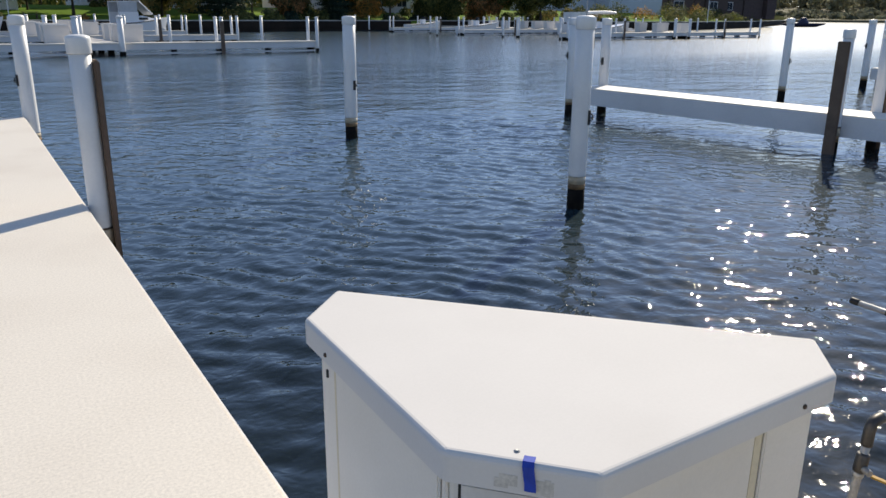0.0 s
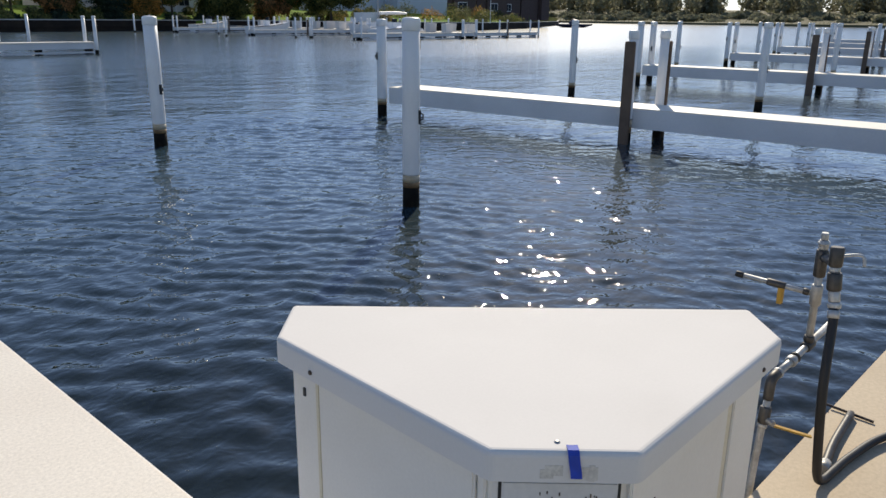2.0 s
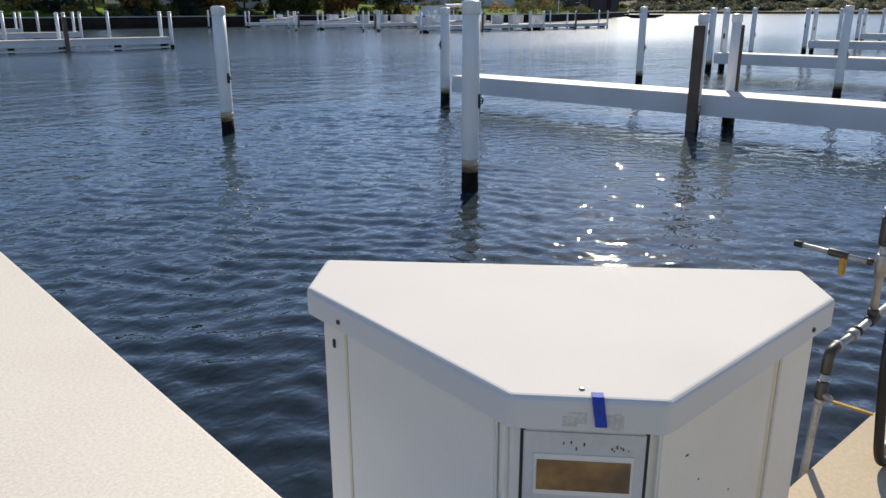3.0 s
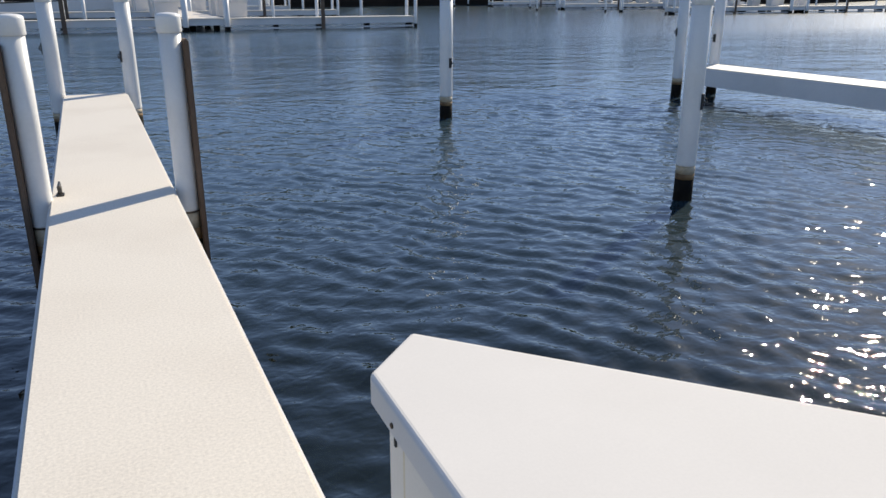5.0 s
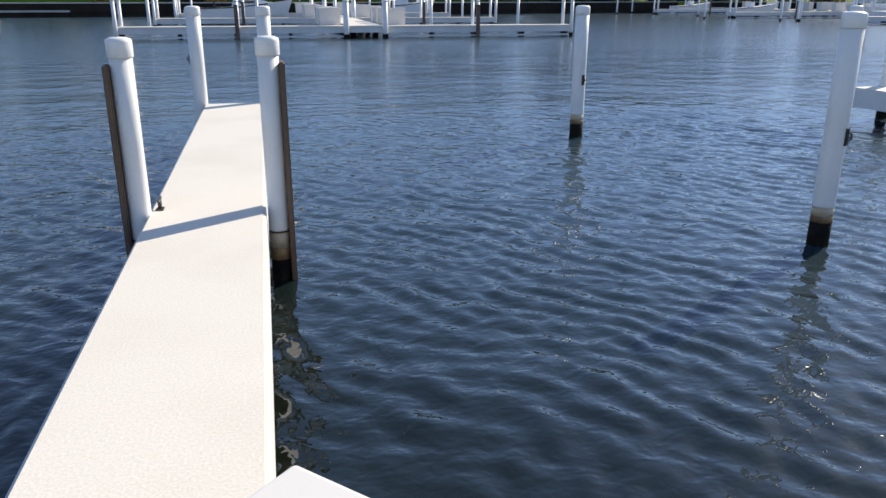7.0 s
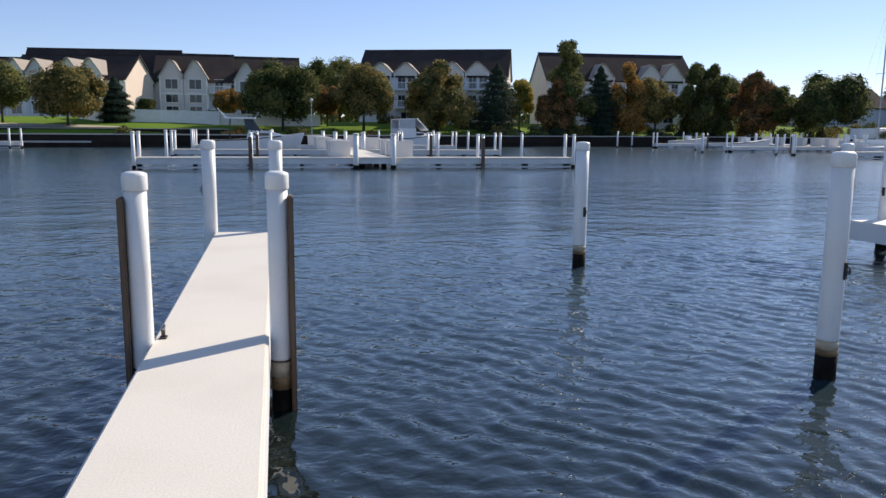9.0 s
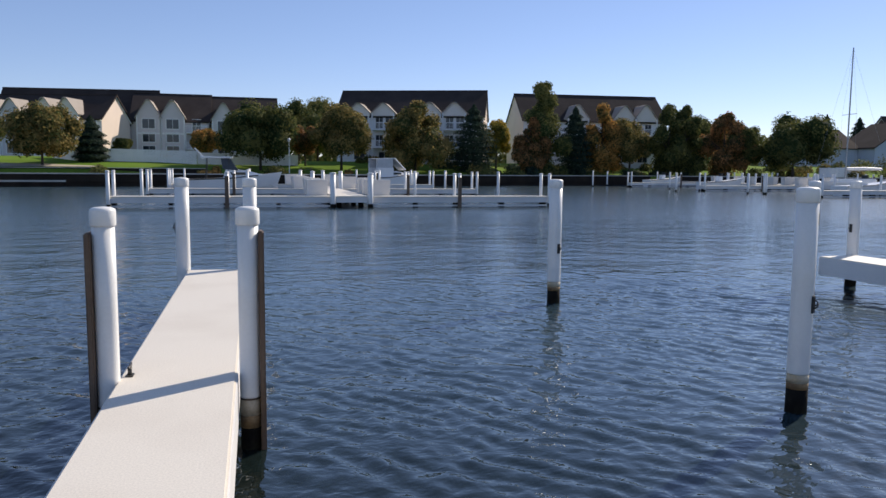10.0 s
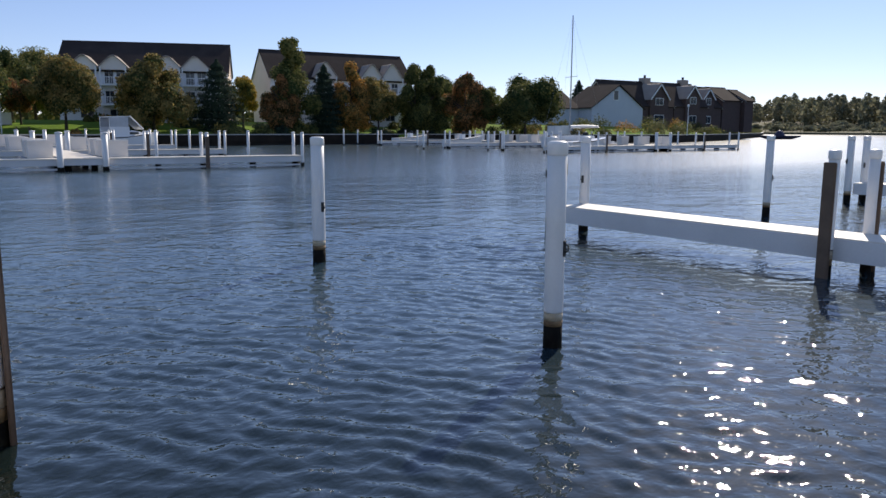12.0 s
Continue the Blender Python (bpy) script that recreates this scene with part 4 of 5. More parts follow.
def build_boat(x, y, length, turn, label, hardtop=True, cuddy=True, top=True):
    """A motor boat: lofted hull, deck, windscreen and hardtop. It points to +x before its turn."""
    root = thing("motor_boat", label, "boat", (x, y, WATER_Z), "moored boats", turn=turn)
    L, B = length, length * 0.17
    bm = bmesh.new()
    loops = []
    for k in range(15):
        u = k / 14
        beam = B * (1 - max(0, (u - 0.45) / 0.55) ** 2.2) * (0.92 + 0.08 * min(1, u * 4))
        sheer = 1.0 + 0.55 * u ** 2
        keel = -0.35 + 0.75 * max(0, (u - 0.75) / 0.25) ** 2
        px = -L / 2 + L * u
        ring = [(-beam, sheer), (-beam * 0.93, 0.25 + 0.5 * u ** 3), (0, keel), (beam * 0.93, 0.25 + 0.5 * u ** 3), (beam, sheer)]
        loops.append([bm.verts.new((px + (0.35 if i in (0, 4) else 0) * u, yy, zz)) for i, (yy, zz) in enumerate(ring)])
    for a, b in zip(loops, loops[1:]):
        for i in range(4):
            bm.faces.new((a[i], b[i], b[i + 1], a[i + 1]))
        bm.faces.new((a[4], b[4], b[0], a[0]))
    bm.faces.new(loops[0])
    hull = part("hull", bm, HULL, root, smooth=False)
    part("rub_rail", tube([(-L / 2, -B - 0.01, 0.96), (0, -B - 0.02, 1.08), (L * 0.3, -B * 0.8, 1.3)], 0.04, 6), GASKET, hull, "dark rub rail")
    if cuddy:
        c = bmesh.new()
        a = [(-0.05 * L, -B * 0.75, 1.05), (0.34 * L, -B * 0.42, 1.35), (0.34 * L, B * 0.42, 1.35), (-0.05 * L, B * 0.75, 1.05)]
        b = [(-0.02 * L, -B * 0.62, 1.75), (0.18 * L, -B * 0.36, 1.62), (0.18 * L, B * 0.36, 1.62), (-0.02 * L, B * 0.62, 1.75)]
        va, vb = [c.verts.new(p) for p in a], [c.verts.new(p) for p in b]
        for i in range(4):
            c.faces.new((va[i], va[(i + 1) % 4], vb[(i + 1) % 4], vb[i]))
        c.faces.new(vb)
        part("cabin", c, HULL, root)
        w = bmesh.new()
        add_slab(w, [(-0.05 * L, -B * 0.7, 1.72), (0.10 * L, -B * 0.55, 1.62), (0.02 * L, -B * 0.5, 2.44), (-0.07 * L, -B * 0.62, 2.44)], 0.03)
        add_slab(w, [(-0.05 * L, B * 0.7, 1.72), (0.10 * L, B * 0.55, 1.62), (0.02 * L, B * 0.5, 2.44), (-0.07 * L, B * 0.62, 2.44)], 0.03)
        add_slab(w, [(0.10 * L, -B * 0.55, 1.64), (0.10 * L, B * 0.55, 1.64), (0.02 * L, B * 0.5, 2.44), (0.02 * L, -B * 0.5, 2.44)], 0.03)
        part("windscreen", w, TINT, root, "dark tinted windscreen")
        part("side_window", box(0.02 * L, 0.2 * L, -B * 0.6, -B * 0.57, 1.32, 1.5), TINT, root, "dark cabin window")
    if not top:
        part("console", box(-0.1 * L, 0.02 * L, -B * 0.3, B * 0.3, 1.0, 1.7, 0.05), HULL, root)
        part("screen", box(-0.02 * L, 0.02 * L, -B * 0.28, B * 0.28, 1.702, 2.05, 0.02), TINT, root, "small dark windscreen")
    elif hardtop:
        for sx in (-0.22, 0.0):
            for sy in (-0.6, 0.6):
                part("post", tube([(sx * L, B * sy, 1.0), (sx * L + 0.1, B * sy * 0.95, 2.45)], 0.035, 6), GASKET, root)
        part("hardtop", box(-0.27 * L, 0.05 * L, -B * 0.72, B * 0.72, 2.45, 2.57, 0.04), HULL, root, "white hardtop")
        part("antenna", tube([(-0.25 * L, 0, 2.57), (-0.33 * L, 0, 3.15)], 0.05, 6), HULL, root)
    else:
        t = bmesh.new()
        add_slab(t, [(-0.2 * L, -B * 0.75, 2.78), (0.08 * L, -B * 0.7, 2.85), (0.08 * L, B * 0.7, 2.85), (-0.2 * L, B * 0.75, 2.78)], 0.06)
        part("canvas_top", t, HULL, root, "white canvas top")
        e = bmesh.new()
        add_slab(e, [(0.08 * L, -B * 0.7, 2.8), (0.26 * L, -B * 0.6, 1.75), (0.26 * L, B * 0.6, 1.75), (0.08 * L, B * 0.7, 2.8)], 0.03)
        part("front_screen", e, CLEAR, root, "slanted pale front screen")
        for sy in (-0.7, 0.7):
            part("screen_frame", tube([(0.08 * L, B * sy, 2.83), (0.265 * L, B * sy * 0.86, 1.76)], 0.06, 6), HULL, root, "white screen frame")
        part("screen_frame", tube([(0.17 * L, -B * 0.65, 2.32), (0.17 * L, B * 0.65, 2.32)], 0.04, 6), HULL, root)
        for sy in (-0.735, 0.735):
            part("canvas_side", box(-0.2 * L, 0.06 * L, B * sy - 0.02, B * sy + 0.02, 0.95, 1.95), HULL, root, "white canvas side")
            part("side_curtain", box(-0.19 * L, 0.05 * L, B * sy - 0.015, B * sy + 0.015, 1.953, 2.75), CLEAR, root, "clear side curtain")
        for sy in (-0.72, 0.72):
            part("rail", tube([(-0.2 * L, B * sy, 1.0), (-0.2 * L, B * sy, 2.78)], 0.04, 6), HULL, root)
    return root


build_boat(-2.0, 68.0, 8.4, 0, "white cabin cruiser with a hardtop moored between piers").scale = (1, 1, 1.25)
build_boat(14.6, 84.5, 8.0, 18, "white motor boat with a canvas top moored near the shore", False).scale = (1, 1, 1.22)
build_boat(58.5, 62.0, 6.5, 5, "small white motor boat moored behind the pier", False, False, False)
build_boat(54.5, 80.0, 5.5, 0, "low white runabout moored between piers", False, False, False)
build_boat(57.0, 97.5, 6.0, 10, "small white open boat moored near the shore", False, False, False)


def build_sailboat(x, y):
    root = build_boat(x, y, 9.0, 170, "white sailing boat with a bare mast", False, False, False)
    root.name = "sailing_boat"
    for ch in list(root.children):
        if ch.name.split(".")[0] in ("console", "screen"):
            bpy.data.objects.remove(ch)
    part("coachroof", box(-2.2, 2.0, -0.8, 0.8, 1.1, 1.65, 0.08), HULL, root)
    part("mast", tube([(0.8, 0, 1.0), (0.8, 0, 15.1)], [0.085, 0.06], 8), ALU, root, "bare aluminium mast")
    part("boom", tube([(0.8, 0, 2.5), (-3.2, 0, 2.6)], 0.06, 8), ALU, root)
    part("sail_cover", tube([(0.7, 0, 2.66), (-1.5, 0, 2.74), (-3.1, 0, 2.7)], [0.16, 0.14, 0.09], 8), TRIM, root, "white sail cover")
    part("spreader", tube([(0.8, -1.25, 8.3), (0.8, 1.25, 8.3)], 0.03, 6), ALU, root)
    for a, b in (((0.8, 0, 15.0), (4.4, 0, 1.5)), ((0.8, 0, 15.0), (-4.3, 0, 1.2)), ((0.8, 0, 15.0), (0.8, -1.25, 8.3)), ((0.8, -1.25, 8.3), (0.7, -1.4, 1.2)), ((0.8, 0, 15.0), (0.8, 1.25, 8.3)), ((0.8, 1.25, 8.3), (0.7, 1.4, 1.2))):
        part("stay", tube([a, b], 0.006, 4), ALU, root)


build_sailboat(61.1, 66.5)
cov = thing("covered_boat", "boat under a dark cover by the far shore", "boat", (190, 127, WATER_Z), "moored boats", turn=-20)
part("hull", lathe([(0.6, -0.2), (1.4, 0.5), (1.5, 0.9)], 12), HULL_D, cov)
cov.children[0].scale = (5.4, 1.3, 1.1)
part("cover", lathe([(1.5, 0.9), (1.2, 1.5), (0.6, 2.3), (0.1, 2.4)], 12), HULL_D, cov)
cov.children[1].scale = (4.6, 1.2, 1.1)


# ---- fence ----
def build_fence(x0, y0, x1, y1, h=1.35):
    d = Vector((x1 - x0, y1 - y0))
    root = thing("fence", "white vinyl privacy fence along the lawn", "fence", (x0, y0, land_z(x0, y0) - 0.05))
    root.rotation_euler = (0, 0, math.atan2(d.y, d.x))
    rise = land_z(x1, y1) - land_z(x0, y0)
    n = max(1, round(d.length / 1.9))
    w = d.length / n
    picket = None
    for k in range(n + 1):
        z = rise * k / n
        part("post", box(k * w - 0.07, k * w + 0.07, -0.07, 0.07, z - 0.3, z + h + 0.12, 0.01), TRIM, root)
        if k < n:
            for zz in (z + h, z - 0.08):
                part("rail", box(k * w + 0.071, (k + 1) * w - 0.071, -0.04, 0.04, zz, zz + 0.075), FENCE, root)
            for j in range(9):
                u = k * w + 0.08 + (j + 0.5) * (w - 0.16) / 9
                if picket is None:
                    picket = part("picket", box(-w / 20 + 0.006, w / 20 - 0.006, -0.025, 0.025, 0, h), FENCE, root, at=(u, 0, z))
                else:
                    ob = new("picket", picket.data)
                    ob.parent = root
                    ob.location = (u, 0, z)


build_fence(-21.6, 104.0, -7.2, 105.0, 1.6)
build_fence(-25.0, 107.5, -21.8, 104.1, 1.6)
build_fence(-7.0, 105.4, 6.2, 110.0, 1.4)
build_fence(86.0, 101.0, 96.0, 103.5, 1.5)


# ---- houses ----
def build_window(parent, x, y, z, w, h, cols=2):
    """A framed window that stands 4 cm proud of a wall facing -y; its panes lie behind the frame."""
    win = part("window", box(x - w / 2 - 0.09, x + w / 2 + 0.09, y - 0.035, y + 0.05, z - 0.09, z + h + 0.09), TRIM, parent, "white window frame")
    cw = w / cols
    for c in range(cols):
        part("pane", box(x - w / 2 + c * cw + 0.03, x - w / 2 + (c + 1) * cw - 0.03, y - 0.042, y - 0.02, z + 0.02, z + h - 0.02), GLASS, win, "dark glass pane")
    return win


def gable_line(w, ze, zp, eased):
    """Half the gable's outline from the eave to the peak: (out, up); an eased peak is rounded over."""
    r = zp - ze
    if not eased:
        return [(w / 2, ze), (0.0, zp)]
    return [(w / 2, ze), (w * 0.17, ze + r * 0.78), (w * 0.09, ze + r * 0.95), (0.0, zp)]


def gable_wall(x, w, y0, y1, z0, ze, zp, eased=True):
    bm = bmesh.new()
    half = gable_line(w, ze, zp, eased)
    pts = [(x - w / 2, z0), (x + w / 2, z0)] + [(x + o, z) for o, z in half] + [(x - o, z) for o, z in half[-2::-1]]
    a = [bm.verts.new((u, y0, v)) for u, v in pts]
    b = [bm.verts.new((u, y1, v)) for u, v in pts]
    n = len(pts)
    for i in range(n):
        bm.faces.new((a[i], a[(i + 1) % n], b[(i + 1) % n], b[i]))
    bm.faces.new(a)
    bm.faces.new(b[::-1])
    return bm


def gable_roof(x, w, y0, y1, ze, zp, over=0.3, thick=0.16, eased=True):
    bm = bmesh.new()
    half = gable_line(w, ze, zp, eased)
    s = (half[1][1] - ze) / (half[0][0] - half[1][0])
    half[0] = (w / 2 + over, ze - s * over)
    line = [(x - o, z) for o, z in half] + [(x + o, z) for o, z in half[-2::-1]]
    rows = [[bm.verts.new((u, y, z + t)) for u, z in line] for y, t in ((y0, thick), (y1, thick), (y1, 0.0), (y0, 0.0))]
    for a, b in zip(rows, rows[1:] + rows[:1]):
        for i in range(len(line) - 1):
            bm.faces.new((a[i], a[i + 1], b[i + 1], b[i]))
    for i in (0, -1):
        bm.faces.new([r[i] for r in rows])
    bmesh.ops.recalc_face_normals(bm, faces=bm.faces)
    return bm


def build_balcony(parent, x0, x1, y, z, depth=1.3):
    bal = part("balcony", box(x0, x1, y - depth, y, z - 0.18, z), TRIM, parent, "white balcony with a railing")
    part("top_rail", box(x0, x1, y - depth, y - depth + 0.07, z + 0.95, z + 1.05), TRIM, bal)
    bm = bmesh.new()
    n = int((x1 - x0) / 0.22)
    for k in range(n + 1):
        u = x0 + 0.03 + k * (x1 - x0 - 0.06) / n
        add_box(bm, u - 0.03, u + 0.03, y - depth + 0.015, y - depth + 0.055, z, z + 0.95)
    part("balusters", bm, TRIM, bal)


def main_roof(parent, x0, x1, y0, y1, ze, zr, over=0.5, hip=0.0):
    ym = (y0 + y1) / 2
    s = (zr - ze) / (ym - y0)
    bm = bmesh.new()
    yo, zo = y0 - over, ze - s * over
    add_slab(bm, [(x0 - 0.3, yo, zo + 0.2), (x1 + 0.3 + hip, yo, zo + 0.2), (x1 + 0.3, ym, zr + 0.2), (x0 - 0.3, ym, zr + 0.2)], 0.2)
    yo = y1 + over
    add_slab(bm, [(x0 - 0.3, ym, zr + 0.2), (x1 + 0.3, ym, zr + 0.2), (x1 + 0.3 + hip, yo, zo + 0.2), (x0 - 0.3, yo, zo + 0.2)], 0.2)
    part("roof", bm, SHINGLE, parent, "dark brown shingle roof")
    part("ridge_cap", box(x0 - 0.32, x1 + 0.32, ym - 0.12, ym + 0.12, zr + 0.16, zr + 0.27), SHINGLE, parent)


def end_walls(parent, x0, x1, y0, y1, z0, ze, zr, mat):
    ym = (y0 + y1) / 2
    for xa, xb in ((x0 - 0.02, x0 + 0.2), (x1 - 0.2, x1 + 0.02)):
        bm = bmesh.new()
        pts = [(y0 + 0.02, z0), (y1 - 0.02, z0), (y1 - 0.02, ze), (ym, zr), (y0 + 0.02, ze)]
        a = [bm.verts.new((xa, u, v)) for u, v in pts]
        b = [bm.verts.new((xb, u, v)) for u, v in pts]
        for i in range(5):
            bm.faces.new((a[i], a[(i + 1) % 5], b[(i + 1) % 5], b[i]))
        bm.faces.new(a)
        bm.faces.new(b[::-1])
        part("end_wall", bm, mat, parent, "pale gable end wall")
        s = -1 if xa < x0 else 1
        for k in (-1, 1):
            yb = y0 - 0.5 if k < 0 else y1 + 0.5
            zb = ze - (zr - ze) / (ym - y0) * 0.5
            u = xa - 0.1 if s < 0 else xb + 0.02
            bm = bmesh.new()
            add_slab(bm, [(u, ym, zr + 0.1), (u, yb, zb + 0.1), (u + 0.08, yb, zb + 0.1), (u + 0.08, ym, zr + 0.1)], 0.3)
            part("rake_board", bm, TRIM, parent, "white rake board")


def build_townhouse(x0, x1, y, z0, ze, zr, bays, wall, label, depth=11.0, end=None, balc=None, hip=0.0):
    """A three-storey row facing -y. bays: (x, width, eave, peak, material) of the gabled fronts; balc: list of (x0, x1, z)."""
    root = thing("townhouse", label, "house", (0, y, 0), "waterside townhouses")
    part("wall", box(x0, x1, 0, depth, z0 - 1.5, ze), wall, root)
    end_walls(root, x0, x1, 0, depth, z0 - 1.5, ze, zr, end or wall)
    main_roof(root, x0, x1, 0, depth, ze, zr, hip=hip)
    st = (ze - z0) / 3.0
    for bx, bw, be, bp, bmat in bays:
        part("gable_front", gable_wall(bx, bw, -1.0, 0.8, z0 - 1.5, be, bp), bmat, root)
        reach = min(depth * 0.5, 1.2 + (bp - ze) * (depth / 2) / max(0.1, zr - ze))
        part("gable_roof", gable_roof(bx, bw, -1.35, reach, be, bp), SHINGLE_L, root, "grey-brown shingle dormer roof")
        for lev in range(3):
            zz = z0 + 0.7 + lev * st
            build_window(root, bx, -1.0, zz, bw * 0.54, 1.5)
        for s in (-1, 1):
            part("corner_board", box(bx + s * bw / 2 - 0.1, bx + s * bw / 2 + 0.1, -1.06, -0.9, z0 - 1.0, be), TRIM, root)
        part("belt_board", box(bx - bw / 2, bx + bw / 2, -1.05, -1.0, z0 + 2 * st - 0.2, z0 + 2 * st + 0.05), TRIM, root)
    for b0, b1, zz in balc or []:
        build_balcony(root, b0, b1, 0, zz)
        for k in range(max(1, int((b1 - b0) / 2.2))):
            xx = b0 + (k + 0.5) * (b1 - b0) / max(1, int((b1 - b0) / 2.2))
            build_window(root, xx, 0, zz + 0.15, 1.3, 1.9)
        part("porch_post", box(b0, b0 + 0.15, -1.3, -1.15, z0 - 1.0, zz), TRIM, root)
        part("porch_post", box(b1 - 0.15, b1, -1.3, -1.15, z0 - 1.0, zz), TRIM, root)
    return root


G0 = 2.65
TL = "beige three-storey townhouse row with gabled fronts"
def turn_about(root, px, py, deg):
    """Turn a thing about an upright line through (px, py)."""
    r = Matrix.Rotation(radians(deg), 3, "Z")
    p = Vector((px, py, 0))
    root.location = p + r @ (root.location - p)
    root.rotation_euler = (0, 0, radians(deg))


build_townhouse(-48.0, -38.0, 128.0, G0, 8.4, 12.0, [(-45.5, 3.2, 9.0, 10.8, SIDING), (-41, 3.2, 9.0, 10.8, SIDING)], SIDING, TL)
turn_about(build_townhouse(-39.4, -21.3, 120.0, G0, 8.6, 12.1, [(-37.6, 3.0, 9.4, 11.2, SIDING), (-34.3, 3.0, 9.4, 11.2, SIDING_G), (-29.3, 3.2, 9.4, 11.3, SIDING), (-26.0, 3.2, 9.4, 11.3, SIDING)], SIDING, TL, end=SIDING_P, balc=[(-24.0, -21.5, 6.6), (-24.0, -21.5, 4.2)], depth=9.0), -21.3, 120.0, -17)
turn_about(build_townhouse(-40.0, -15.8, 133.0, G0, 8.6, 14.1, [], SIDING, "beige townhouse block with a long dark roof", depth=9.0), -17.0, 133.0, -6)
build_townhouse(-18.6, -6.8, 129.5, G0, 9.0, 13.4, [(-15.9, 3.5, 9.6, 12.0, SIDING_G), (-12.3, 3.5, 9.6, 12.0, SIDING_G)], SIDING_G, "grey three-storey townhouse with gabled fronts", balc=[(-10.4, -7.0, 7.1), (-10.4, -7.0, 4.5)])
build_townhouse(-6.4, 4.0, 129.8, G0, 8.8, 13.2, [(-4.5, 3.4, 9.4, 11.8, SIDING_G), (0.5, 3.4, 9.4, 11.8, SIDING_G)], SIDING_G, "grey three-storey townhouse with gabled fronts", balc=[(-2.4, -1.2, 7.0), (2.2, 3.8, 7.0)])


def build_terrace(x0, x1, y, ze, zr, gables, label, end):
    """A long house whose gables sit above two tiers of balconies."""
    root = thing("townhouse", label, "house", (0, y, 0), "waterside townhouses")
    part("wall", box(x0, x1, 0, 11, G0 - 1.5, ze), SIDING_W, root)
    end_walls(root, x0, x1, 0, 11, G0 - 1.5, ze, zr, end)
    main_roof(root, x0, x1, 0, 11, ze, zr)
    for gx, gw, gp in gables:
        part("gable_front", gable_wall(gx, gw, -0.9, 0.6, ze - 0.1, ze + 0.4, gp), SIDING, root)
        part("gable_roof", gable_roof(gx, gw, -1.2, 3.6, ze + 0.4, gp), SHINGLE_L, root, "grey-brown shingle dormer roof")
        for zz in (7.75, 4.95):
            build_balcony(root, gx - gw / 2, gx + gw / 2, 0, zz, 1.5)
            build_window(root, gx - gw * 0.22, 0, zz + 0.15, 1.2, 1.75)
            build_window(root, gx + gw * 0.22, 0, zz + 0.15, 1.2, 1.75)
        build_window(root, gx, 0, 3.0, 1.8, 1.2)
        for s in (-1, 1):
            part("porch_post", box(gx + s * (gw / 2 - 0.1) - 0.09, gx + s * (gw / 2 - 0.1) + 0.09, -1.45, -1.27, G0 - 1, ze + 0.3), TRIM, root)
    return root


turn_about(build_terrace(15.0, 38.4, 122.0, 9.9, 14.1, [(18.7, 3.6, 11.7), (22.7, 3.6, 11.7), (30.0, 3.7, 11.8), (33.9, 3.7, 11.8)], "long pale townhouse terrace with balconies and four gables", SIDING_P), 14.7, 127.5, -20)
turn_about(build_terrace(45.6, 71.8, 124.0, 10.2, 14.8, [(55.0, 3.8, 12.7), (63.6, 4.0, 12.7), (67.5, 4.0, 12.9)], "long pale townhouse terrace behind tall trees", SIDING_P), 45.6, 129.5, -4)


def build_gable_house(x, y, w, depth, ze, zp, wall, label, turn=0.0, attic=True, z0=G0):
    root = thing("house", label, "house", (x, y, 0), "waterside houses", turn=turn)
    part("wall", gable_wall(0, w, 0, depth, z0 - 1.5, ze, zp, False), wall, root)
    part("roof", gable_roof(0, w, -0.4, depth + 0.4, ze, zp, 0.5, 0.25, False), SHINGLE, root, "dark shingle roof")
    if attic:
        build_window(root, -0.7, -0.02, ze + (zp - ze) * 0.35, 1.3, 1.9, 1)
    return root


def build_lake_house(x0, x1, y, ze, zr, dormers, wall, label, chimney=None):
    root = thing("house", label, "house", (0, y, 0), "waterside houses")
    part("wall", box(x0, x1, 0, 11, G0 - 1.5, ze), wall, root)
    end_walls(root, x0, x1, 0, 11, G0 - 1.5, ze, zr, wall)
    main_roof(root, x0, x1, 0, 11, ze, zr)
    for dx, dw, dp in dormers:
        part("dormer", gable_wall(dx, dw, -0.5, 2.5, G0 - 1, dp - dw * 0.55, dp), wall, root)
        part("dormer_roof", gable_roof(dx, dw, -0.85, 5, dp - dw * 0.55, dp, 0.25), SHINGLE_L, root, "pale shingle dormer roof")
        bm = bmesh.new()
        s = dw * 0.55 / (dw / 2)
        for k in (-1, 1):
            add_slab(bm, [(dx, -0.93, dp + 0.12), (dx + k * (dw / 2 + 0.25), -0.93, dp + 0.12 - s * (dw / 2 + 0.25)), (dx + k * (dw / 2 + 0.25), -0.85, dp + 0.12 - s * (dw / 2 + 0.25)), (dx, -0.85, dp + 0.12)], 0.28)
        part("barge_board", bm, TRIM, root, "white barge boards")
        build_window(root, dx, -0.5, dp - dw * 0.55 - 1.4, dw * 0.4, 1.5)
        build_window(root, dx, -0.5, 3.4, dw * 0.5, 1.7)
    if chimney:
        part("chimney", box(chimney - 1.1, chimney + 1.1, 4.6, 6.4, zr - 1.0, zr + 1.1), SHINGLE_L, root, "square chimney")
        part("chimney_pot", box(chimney - 0.2, chimney + 0.2, 5.3, 5.7, zr + 1.1, zr + 1.8), SHINGLE, root)


